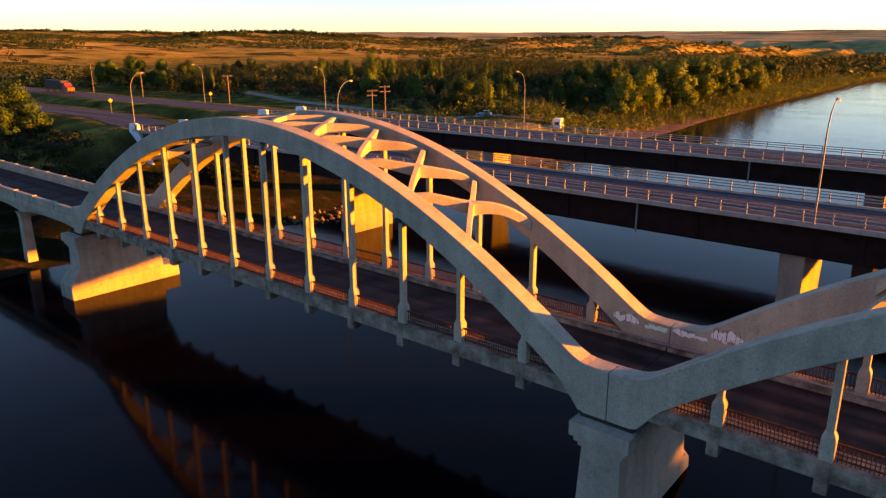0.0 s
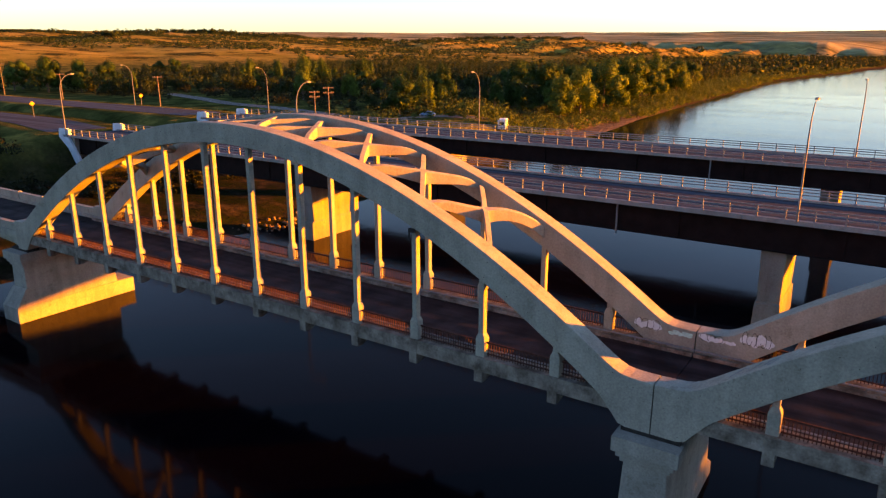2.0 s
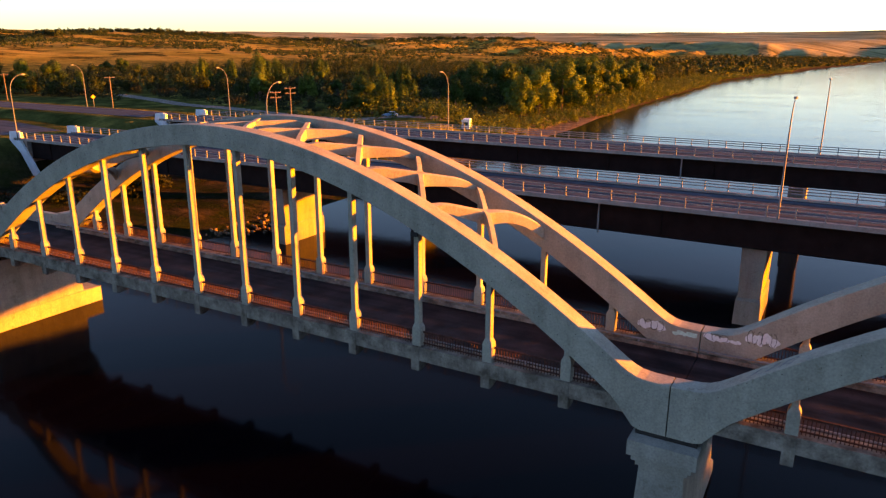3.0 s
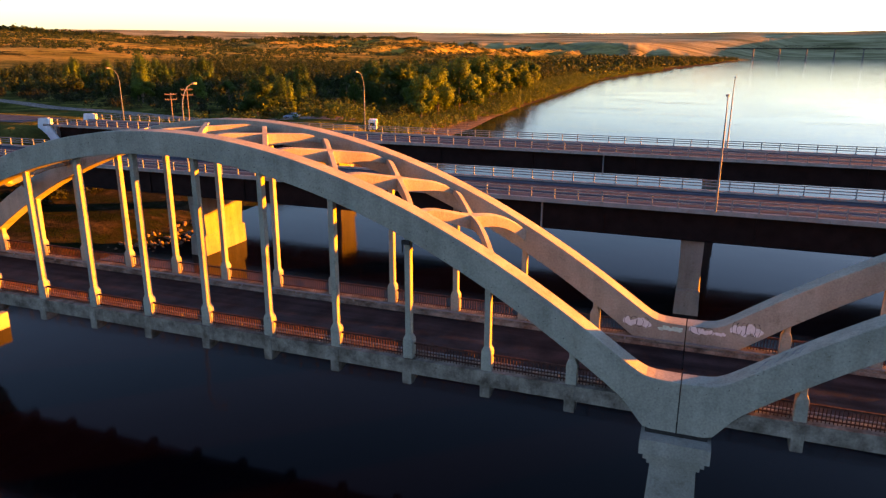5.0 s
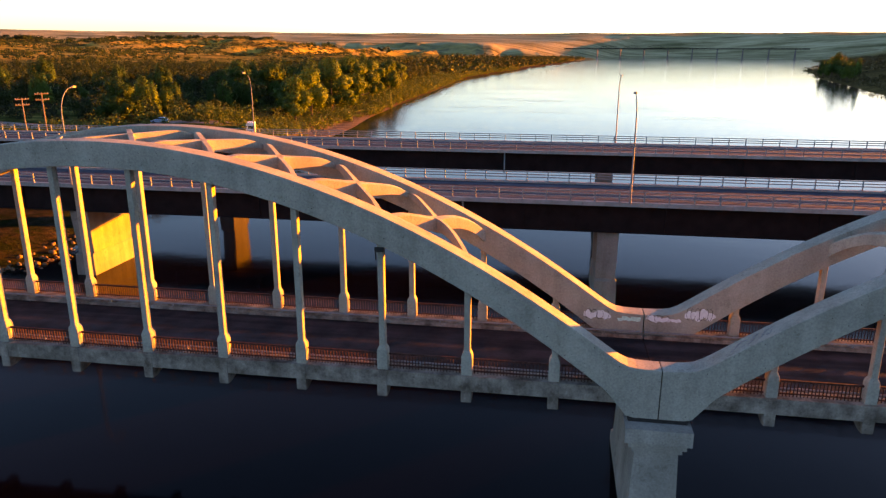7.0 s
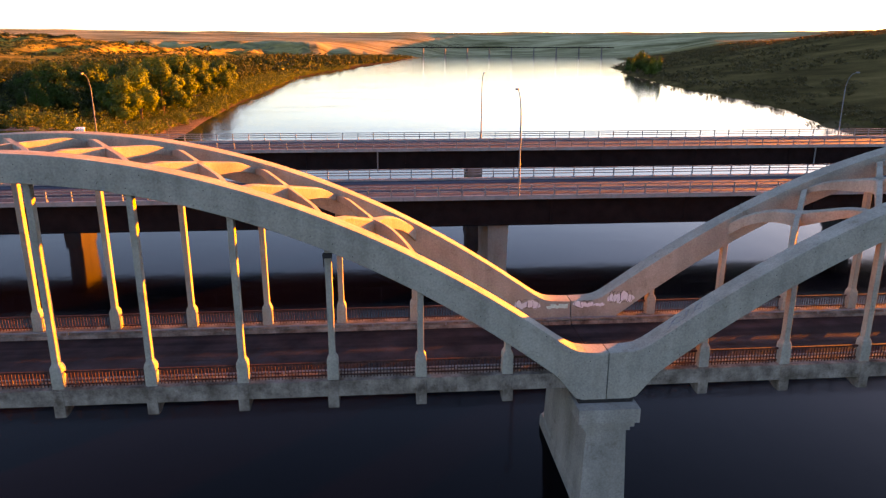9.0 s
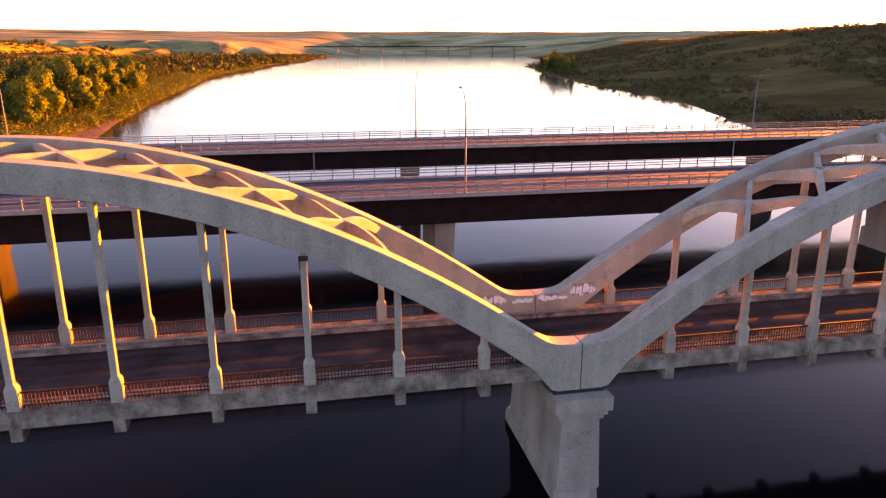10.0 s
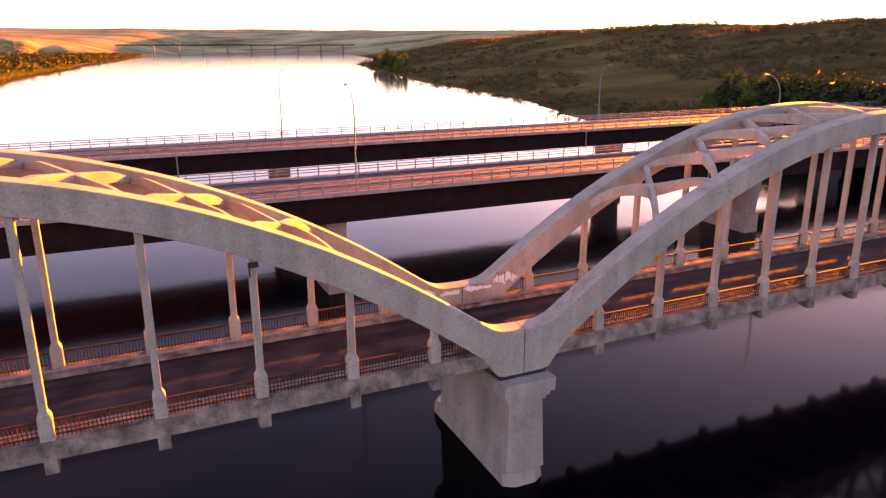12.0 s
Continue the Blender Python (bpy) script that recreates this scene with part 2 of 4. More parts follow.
def bevelled(bm, w):
    bmesh.ops.remove_doubles(bm, verts=bm.verts, dist=1e-5)
    bmesh.ops.bevel(bm, geom=[e for e in bm.edges if len(e.link_faces) == 2 and e.calc_face_angle(0) > 0.6], offset=w, segments=1, affect='EDGES')


def mesh_of(name, bm, mat, smooth=False):
    bmesh.ops.recalc_face_normals(bm, faces=bm.faces)
    me = bpy.data.meshes.new(name)
    bm.to_mesh(me)
    bm.free()
    me.materials.append(mat)
    if smooth:
        me.polygons.foreach_set("use_smooth", [True] * len(me.polygons))
    return me


def part(name, bm, mat, parent, label="", smooth=False):
    ob = new(name, bm if isinstance(bm, bpy.types.Mesh) else mesh_of(name, bm, mat, smooth))
    ob.parent = parent
    if label:
        ob["label"] = label
    return ob


def thing(name, label, category, group="", kind="", at=(0, 0, 0), rz=0.0):
    ob = new(name)
    ob.matrix_world = pose(*at, 0, 0, rz)
    return tagged(ob, label, category, group, kind)


# ---- land ----
def smooth(a, b, v):
    t = min(1.0, max(0.0, (v - a) / (b - a)))
    return t * t * (3 - 2 * t)


def course(pts, y):
    for (y0, x0), (y1, x1) in zip(pts, pts[1:]):
        if y <= y1:
            t = smooth(0, 1, max(0.0, (y - y0) / (y1 - y0))) * 0.4 + 0.6 * max(0.0, (y - y0) / (y1 - y0))
            return x0 + (x1 - x0) * t
    return pts[-1][1]


WEST = [(-900, -30), (-60, -66), (0, -72), (40, -66), (110, -70), (191, -71), (242, -76), (305, -80), (430, -84), (644, -92), (750, -85), (1049, -54), (1815, 26), (2600, 125), (3200, 420), (4800, 2300)]
EAST = [(-900, 160), (0, 128), (194, 136), (220, 146), (270, 164), (329, 178), (369, 182), (444, 191), (635, 231), (1042, 330), (1290, 470), (1878, 640), (2780, 880), (3300, 1250), (4800, 3000)]


def height(x, y):
    w, e = course(WEST, y), course(EAST, y)
    n = noise.noise(Vector((x * 0.02, y * 0.02, 0.3)))
    big = noise.noise(Vector((x * 0.0022, y * 0.0022, 4.3))) + 0.5 * noise.noise(Vector((x * 0.0058, y * 0.0058, 1.3)))
    if w < x < e:
        d = min(x - w, e - x)
        return -0.2 - 2.5 * smooth(0, 25, d)
    if x <= w:
        d = w - x
        bar = smooth(120, 160, y) * (1 - smooth(225, 310, y))
        d -= bar * 9 * smooth(2, 14, d)
        z = -0.2 + 2.2 * smooth(0, 14, d) + 3.5 * smooth(10, 60, d) + n * 0.8 * smooth(4, 30, d)
        fold = abs(noise.noise(Vector((x * 0.011, y * 0.0016, 2.0))))
        z += 5.4 * smooth(3, 12, d) * smooth(84, 98, y) * (1 - smooth(140, 165, y)) * (1 - smooth(20, 60, d))
        z += 60 * (0.3 - fold) * smooth(1100, 1500, y) * smooth(220, 500, d) * (1 - smooth(900, 1500, d))
        z += (14 * smooth(180, 700, d) + 34 * smooth(420, 1500, d) + 26 * smooth(1400, 3000, d)) * (1 + 0.26 * big * smooth(150, 900, d)) + 6 * big * smooth(150, 600, d)
        return z
    d = x - e
    z = -0.2 + 2.5 * smooth(0, 12, d) + 5.0 * smooth(10, 90, d) + n * 0.8 * smooth(4, 30, d)
    z += (44 * smooth(30, 430, d) + 22 * smooth(600, 1500, d)) * (1 + 0.2 * big * smooth(100, 500, d)) + 3 * big * smooth(60, 400, d)
    return z


def far_rise(x, y):
    """The plateau beyond the river bend, its edge cut by dry coulees."""
    r, a = math.hypot(x, y), math.atan2(y, x)
    cut = abs(noise.noise(Vector((a * 26, 2.7, 0.4)))) + 0.5 * abs(noise.noise(Vector((a * 61, 5.1, 0.9))))
    edge = r - 190 * cut
    return 56 * smooth(2120, 2500, edge) + 69 * smooth(2700, 4300, r) + 6 * smooth(2000, 4000, r) * noise.noise(Vector((x * 0.004, y * 0.004, 9)))


def road_line(y0, x):
    """Centre of a highway west of the bridges: the near one swings a little towards the far one."""
    return y0 + (5.4 * smooth(-114, -150, x) if y0 < 60 else -1.4 * smooth(-130, -200, x))


def road_level(x, y):
    """Height of the highway embankments west of the bridges, and how firmly they hold the ground."""
    best = (0.0, 0.0)
    for y0, half, lvl in ((40.5, 7.0, 11.0), (70.0, 7.0, 11.9)):
        if x < -112:
            yc = road_line(y0, x)
            off = abs(y - yc)
            w = 1 - smooth(half, half + 22, off)
            w *= smooth(-110, -118, x) if x > -118 else 1
            lv = lvl + 0.004 * (-112 - x) + 0.018 * max(0.0, -380 - x)
            if w > best[1]:
                best = (lv, w)
    return best


def land(x, y):
    z = height(x, y)
    r = math.hypot(x, y)
    if r > 1500:
        out = max(course(WEST, y) - x, x - course(EAST, y))
        z = max(z, far_rise(x, y) * max(smooth(40, 420, out), smooth(3000, 3700, r)) + min(z, 0))
    lv, w = road_level(x, y)
    return z * (1 - w) + lv * w


def build_land():
    angles, rings = 760, 250
    radii = [12 * (4700 / 12) ** (i / (rings - 1)) for i in range(rings)]
    verts, faces = [(0, 0, -2.7)], []
    for r in radii:
        for k in range(angles):
            a = k * math.tau / angles
            x, y = r * math.cos(a), r * math.sin(a)
            verts.append((x, y, land(x, y)))
    for k in range(angles):
        faces.append((0, 1 + k, 1 + (k + 1) % angles))
    for i in range(rings - 1):
        for k in range(angles):
            a, b = 1 + i * angles + k, 1 + i * angles + (k + 1) % angles
            faces.append((a, a + angles, b + angles, b))
    me = bpy.data.meshes.new("ground")
    me.from_pydata(verts, [], faces)
    me.polygons.foreach_set("use_smooth", [True] * len(me.polygons))
    me.materials.append(GROUND)
    return tagged(new("ground", me), "dry golden grass valley with dark scrub and sandy river banks", "ground", kind="structure")


build_land()

bm = bmesh.new()
loft(bm, [[(4690 * math.cos(k * math.tau / 96), 4690 * math.sin(k * math.tau / 96), 0.0) for k in range(96)]], cap=False)
bm.faces.new(bm.verts)
tagged(new("water", mesh_of("water", bm, WATER)), "dark calm river water with faint ripples reflecting the sky", "river", kind="structure")


# ---- old concrete arch bridge ----
HALF, STEP, RIB, INNER = 30.81, 4.62, 1.22, 7.88
JOINT_X = 0.25
RIBS = (-0.08, INNER)
SEAT, DECK = 7.0, 8.3
HANGERS = [STEP * (i - 5.5) for i in range(12)]


def rib_top(u):
    u = abs(u)
    z = 20.69 - 0.0130 * u * u
    flat, k = 9.72, 0.35
    return 0.5 * (z + flat + math.sqrt((z - flat) ** 2 + k * k))


def rib_bottom(u):
    u = abs(u)
    if u < 28.1:
        return 19.3 - 0.0138 * u * u
    return max(SEAT, 8.4 - (u - 28.1) * 1.25)


def arch_rib(y0):
    bm = bmesh.new()
    us = [(HALF - 0.03) * (i / 75 - 1) for i in range(151)]
    c = 0.035
    rings = []
    for u in us:
        t, b = rib_top(u), rib_bottom(u)
        rings.append([(u, y0, b + c), (u, y0 + c, b), (u, y0 + RIB - c, b), (u, y0 + RIB, b + c), (u, y0 + RIB, t - c), (u, y0 + RIB - c, t), (u, y0 + c, t), (u, y0, t - c)])
    loft(bm, rings)
    return bm


def hanger(u, yc):
    bm = bmesh.new()
    top = rib_bottom(u) + 0.25
    secs = [(8.25, 0.29, 0.28), (9.62, 0.29, 0.28), (9.76, 0.27, 0.27), (9.98, 0.165, 0.205), (top, 0.165, 0.205)]
    if top < 10.2:
        secs = [secs[0], (top - 0.35, 0.29, 0.28), (top, 0.27, 0.27)]
    loft(bm, [[(u - a, yc - b, z), (u + a, yc - b, z), (u + a, yc + b, z), (u - a, yc + b, z)] for z, a, b in secs])
    bevelled(bm, 0.025)
    return bm


def floor_beam(u):
    bm = bmesh.new()
    a = 0.28
    prof = [(-0.02, 7.08), (0.45, 7.05), (1.1, 7.25), (2.2, 7.35), (4.35, 7.4), (6.5, 7.35), (7.6, 7.25), (8.25, 7.05), (8.72, 7.08), (8.72, 8.55), (8.5, 8.55), (8.5, 7.98), (0.2, 7.98), (0.2, 8.55), (-0.02, 8.55)]
    loft(bm, [[(u - a, y, z) for y, z in prof], [(u + a, y, z) for y, z in prof]])
    bevelled(bm, 0.03)
    return bm


def brace(u0, y0, u1, y1, haunch=0):
    """One diagonal between the ribs, its top in the slope of the arch; haunch: -1 at its start, 1 at its end, where it curves down into the rib."""
    bm = bmesh.new()
    n, half = 28, 0.15
    d = Vector((u1 - u0, y1 - y0, 0)).normalized()
    s = Vector((-d.y, d.x, 0)) * half
    fall = (rib_top(u1) - rib_top(u0)) / (u1 - u0)
    rings = []
    for i in range(n + 1):
        t = i / n
        end = abs(2 * t - 1)
        u, y = u0 + (u1 - u0) * t, y0 + (y1 - y0) * t
        top = rib_top(u0) + fall * (u - u0) - 0.04 - 0.42 * max(0.0, (end - 0.55) / 0.45) ** 2
        depth = 0.30 + 0.50 * (1 - end) ** 0.9
        q = t if haunch > 0 else 1 - t
        if haunch and q > 0.5:
            w = (q - 0.5) / 0.5
            zc = 0.5 * (rib_top(u0) + rib_top(u1)) - 0.04
            ze = rib_top(u1 if haunch > 0 else u0) - 0.35
            top = zc + (ze - zc) * w ** 2.2
            depth += 0.45 * w ** 3
        flare = 1.0 + 0.5 * max(0.0, 1 - end / 0.2) ** 2
        p = Vector((u, y, 0))
        ring = []
        for side, drop in ((-1, depth), (1, depth), (1, 0.0), (-1, 0.0)):
            c = p + s * flare * side
            ring.append((c.x, c.y, top + fall * (c.x - u) - drop))
        rings.append(ring)
    loft(bm, rings)
    bevelled(bm, 0.02)
    return bm


def railing_panel(u0, u1, yc):
    bm = bmesh.new()
    box(bm, u0, u1, yc - 0.05, yc + 0.05, 9.40, 9.50)
    box(bm, u0, u1, yc - 0.035, yc + 0.035, 8.72, 8.79)
    n = max(2, round((u1 - u0) / 0.17))
    for i in range(n):
        x = u0 + (i + 0.5) * (u1 - u0) / n
        box(bm, x - 0.02, x + 0.02, yc - 0.02, yc + 0.02, 8.60, 9.42)
    return bm


def arch_span():
    span = thing("arch_span", "weathered grey concrete bowstring arch bridge span with hangers and bracing", "bridge", "spans of the old bridge", at=(JOINT_X - HALF, 0, 0))
    for y0 in RIBS:
        part("arch_rib", arch_rib(y0), CONCRETE, span)
    rails = [-29.3] + HANGERS + [29.3]
    for y0 in RIBS:
        yc = y0 + 0.52
        for u in HANGERS:
            part("hanger", hanger(u, yc), CONCRETE, span)
        for a, b in zip(rails, rails[1:]):
            a2, b2 = (a + 0.33 if a > -29 else a), (b - 0.33 if b < 29 else b)
            part("railing_panel", railing_panel(a2, b2, yc), RUST, span, "rust red iron railing with thin balusters")
    bm = bmesh.new()
    bmesh.ops.create_cone(bm, cap_ends=True, segments=8, radius1=0.022, radius2=0.022, depth=0.01, matrix=Matrix.Rotation(math.pi / 2, 4, 'X'))
    hole = mesh_of("tie_hole", bm, JOINT)
    for i in range(100):
        u = -29.6 + 59.2 * (i // 2) / 49
        ob = part("tie_hole", hole, JOINT, span, "small dark form tie hole")
        ob.location = (u + 0.3 * math.sin(i * 2.7), RIBS[0] - 0.001, rib_bottom(u) + 0.34 + 0.08 * math.sin(i * 4.1) if i % 2 else rib_top(u) - 0.42 + 0.1 * math.sin(i * 5.3))
    for u in HANGERS:
        part("floor_beam", floor_beam(u), EDGE_CONC, span)
    for i in range(1, 10):
        a, b = HANGERS[i], HANGERS[i + 1]
        end = -1 if i == 1 else 1 if i == 9 else 0
        y0, y1 = RIBS[0] + RIB - 0.02, INNER + 0.02
        part("brace", brace(a, y0, b, y1, end), CONCRETE, span)
        part("brace", brace(a, y1, b, y0, end), CONCRETE, span)
    bm = bmesh.new()
    box(bm, -HALF + 0.02, HALF - 0.02, 0.98, 7.72, 7.92, DECK)
    part("deck_slab", bm, OLD_ROAD, span, "worn brown deck surface")
    for side in (0, 1):
        bm = bmesh.new()
        prof = [(0.02, 7.74), (0.02, 8.60), (0.98, 8.60), (0.98, 7.92), (0.5, 7.90), (0.42, 7.74)]
        if side:
            prof = [(8.7 - y, z) for y, z in prof]
        loft(bm, [[(x, y, z) for y, z in prof] for x in [-29.2 + i * 58.4 / 60 for i in range(61)]])
        part("deck_edge", bm, EDGE_CONC, span, "spalled stained concrete deck edge")
        yk = 1.10 if not side else 7.60
        bm = bmesh.new()
        box(bm, -HALF + 0.05, HALF - 0.05, yk - 0.12, yk + 0.16 if not side else yk + 0.12, 8.25, 8.52)
        part("curb", bm, EDGE_CONC, span)
        bm = bmesh.new()
        tube(bm, [(-HALF + 0.05, yk, 8.72), (HALF - 0.05, yk, 8.72)], 0.055, 8)
        for u in HANGERS:
            box(bm, u + 1.9, u + 2.0, yk - 0.05, yk + 0.05, 8.45, 8.70)
        part("curb_pipe", bm, GALV, span, "pale pipe rail along the curb")
    return span


span_west = arch_span()
copy_thing(span_west, pose(JOINT_X + HALF, 0, 0))


def bridge_pier(x, long_foot=False):
    pier = thing("bridge_pier", "pale concrete river pier with stepped cap", "bridge pier", "piers of the old bridge", at=(x, 0, 0))
    bm = bmesh.new()
    def slab(bm, hx, y0, y1, z0, z1, hx1=None, dy=0.0):
        h1 = hx if hx1 is None else hx1
        loft(bm, [[(-hx, y0, z0), (hx, y0, z0), (hx, y1, z0), (-hx, y1, z0)], [(-h1, y0 + dy, z1), (h1, y0 + dy, z1), (h1, y1 - dy, z1), (-h1, y1 - dy, z1)]])
    slab(bm, 1.28, -0.55, 8.65, 0.9, 5.40, 1.10, 0.12)
    part("stem", bm, PIER_CONC, pier)
    bm = bmesh.new()
    slab(bm, 1.27, -0.56, 8.66, 5.35, 5.64)
    slab(bm, 1.46, -0.70, 8.76, 5.64, 5.96)
    slab(bm, 1.68, -0.86, 8.88, 5.96, 6.78)
    part("cap", bm, PIER_CONC, pier, "stepped moulded cap")
    for y0 in RIBS:
        bm = bmesh.new()
        slab(bm, 1.5, y0 + 0.05, y0 + RIB - 0.05, 6.77, 7.0)
        part("bearing", bm, JOINT, pier, "dark bearing gap")
    bm = bmesh.new()
    if long_foot:
        loft(bm, [[(-1.42, -1.75, z), (1.42, -1.75, z), (1.42, 10.45, z), (-1.42, 10.45, z)] for z in (-2.6, 1.5)] + [[(-1.29, -0.62, 3.2), (1.29, -0.62, 3.2), (1.29, 8.8, 1.56), (-1.29, 8.8, 1.56)]])
    else:
        loft(bm, [[(-h, -0.6 + s, z), (-0.5 * h, -1.0 + s, z), (0.5 * h, -1.0 + s, z), (h, -0.6 + s, z), (h, 9.9 - s, z), (0.5 * h, 10.6 - s, z), (-0.5 * h, 10.6 - s, z), (-h, 9.9 - s, z)] for z, h, s in ((-2.6, 1.36, -0.05), (0.8, 1.32, 0.4), (1.1, 1.27, 0.9))])
    part("footing", bm, PIER_CONC, pier, "wide lower pier block at the waterline")
    return pier


pier_mid = bridge_pier(JOINT_X)
bridge_pier(JOINT_X - 2 * HALF, True)
copy_thing(pier_mid, pose(JOINT_X + 2 * HALF, 0, 0))


# ---- highway bridges ----
def highway_bridge(y0, y1, top, girder_z, x0, x1, label, piers, drains, ends=(1.7, 0.7), post_step=2.36):
    br = thing("highway_bridge", label, "bridge", "highway bridges")
    bm = bmesh.new()
    box(bm, x0, x1, y0 + 0.45, y1 - 0.45, top - 0.45, top - 0.22)
    part("deck", bm, NEW_ROAD, br)
    for yy, s in ((y0, 1), (y1, -1)):
        a, b = sorted((yy, yy + s * 0.45))
        n = int((x1 - x0) / 7.08)
        bm = bmesh.new()
        box(bm, 0.02, 7.06, a, b, top - 0.42, top)
        me = mesh_of("curb_beam", bm, NEW_CONC)
        for i in range(n):
            part("curb_beam", me, NEW_CONC, br).location = (x0 + i * 7.08, 0, 0)
        yr = yy + s * 0.2
        for zr in (0.42, 0.72, 1.02):
            bm = bmesh.new()
            box(bm, x0, x1, yr - 0.045, yr + 0.045, top + zr - 0.05, top + zr + 0.05)
            part("rail", bm, GALV, br)
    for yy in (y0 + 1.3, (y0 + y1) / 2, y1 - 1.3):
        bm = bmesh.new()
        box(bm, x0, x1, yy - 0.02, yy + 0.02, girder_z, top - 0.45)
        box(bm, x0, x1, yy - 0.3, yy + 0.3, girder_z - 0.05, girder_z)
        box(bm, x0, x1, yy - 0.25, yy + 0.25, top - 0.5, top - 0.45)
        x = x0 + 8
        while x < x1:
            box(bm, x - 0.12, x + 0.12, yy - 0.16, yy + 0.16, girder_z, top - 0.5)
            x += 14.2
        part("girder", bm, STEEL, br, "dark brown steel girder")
    post = None
    for yy in (y0 + 0.2, y1 - 0.2):
        n = int((x1 - x0) / post_step)
        for i in range(n):
            if post is None:
                bm = bmesh.new()
                box(bm, -0.055, 0.055, -0.06, 0.06, 0, 1.08)
                box(bm, -0.12, 0.12, -0.12, 0.12, 0, 0.04)
                post = mesh_of("rail_post", bm, GALV)
            ob = part("rail_post", post, GALV, br)
            ob.location = (x0 + (i + 0.5) * post_step, yy, top)
    for x in drains:
        bm = bmesh.new()
        tube(bm, [(x, y0 + 0.95, top - 0.44), (x, y0 + 0.95, girder_z - 0.35)], 0.1, 8)
        part("drain_pipe", bm, GALV, br, "grey drain pipe on the girder")
    for x in piers:
        p = thing("highway_pier", "tall concrete wall pier with hammerhead top in the river", "bridge pier", "piers of the highway bridges", at=(x, 0, 0))
        bm = bmesh.new()
        loft(bm, [[(-h, y0 + ends[0] + s, z), (h, y0 + ends[0] + s, z), (h, y1 - ends[1] - s, z), (-h, y1 - ends[1] - s, z)] for z, h, s in ((2.6, 1.0, 0.45), (girder_z - 0.06, 1.08, 0.0))])
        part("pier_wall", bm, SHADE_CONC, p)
        bm = bmesh.new()
        loft(bm, [[(-h, y0 + ends[0] - s, z), (h, y0 + ends[0] - s, z), (h, y1 - ends[1] + s, z), (-h, y1 - ends[1] + s, z)] for z, h, s in ((-2.6, 1.25, 0.1), (2.45, 1.12, 0.0), (2.6, 1.02, -0.3))])
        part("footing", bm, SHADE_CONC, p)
    return br


B1 = (34.9, 45.6, 11.15, 7.85)
B2 = (64.4, 75.3, 12.0, 9.0)
highway_bridge(*B1, -116, 175, "near highway bridge with dark steel girders and metal rails", (-59.1, 0.1, 59.8, 119.5), (-14.7, 50.0))
highway_bridge(*B2, -116, 175, "far highway bridge with dark steel girders and metal rails", (-56.9, 1.6, 61.2, 120.8), (-12.65, 52.05), (3.7, 1.6))


def street_lamp(x, y, base, tall, lean):
    lamp = thing("street_lamp", "tall grey steel street lamp with curved arm", "street lamp", "street lamps", at=(x, y, base))
    bm = bmesh.new()
    tube(bm, [(0, 0, 0), (0, 0, 0.5), (0, 0, tall * 0.72)], [0.12, 0.10, 0.075])
    part("pole", bm, LAMP, lamp)
    bm = bmesh.new()
    pts = []
    for i in range(9):
        t = i / 8
        pts.append((0, lean * 2.2 * (1 - math.cos(t * math.pi / 2)), tall * 0.72 + (tall * 0.28 - 0.05) * math.sin(t * math.pi / 2)))
    tube(bm, pts, [0.07 - 0.004 * i for i in range(9)])
    part("arm", bm, LAMP, lamp)
    bm = bmesh.new()
    yy = lean * 2.2
    loft(bm, [[(-a, yy + lean * (s - 0.1), tall - b - 0.06), (a, yy + lean * (s - 0.1), tall - b - 0.06), (a, yy + lean * (s - 0.1), tall + c), (-a, yy + lean * (s - 0.1), tall + c)] for s, a, b, c in ((0, 0.07, 0.02, 0.05), (0.15, 0.16, 0.05, 0.1), (0.55, 0.16, 0.08, 0.1), (0.75, 0.08, 0.02, 0.05))])
    part("lamp_head", bm, LAMP, lamp)
    return lamp


for x in (1.8, -58.0, -114.5, 60.0):
    street_lamp(x, 34.75, 11.1, 10.4, 1)
for x in (3.4, -54.5, -107.3, -155.6, 62.0):
    street_lamp(x, 75.45, 11.9, 10.1, -1)


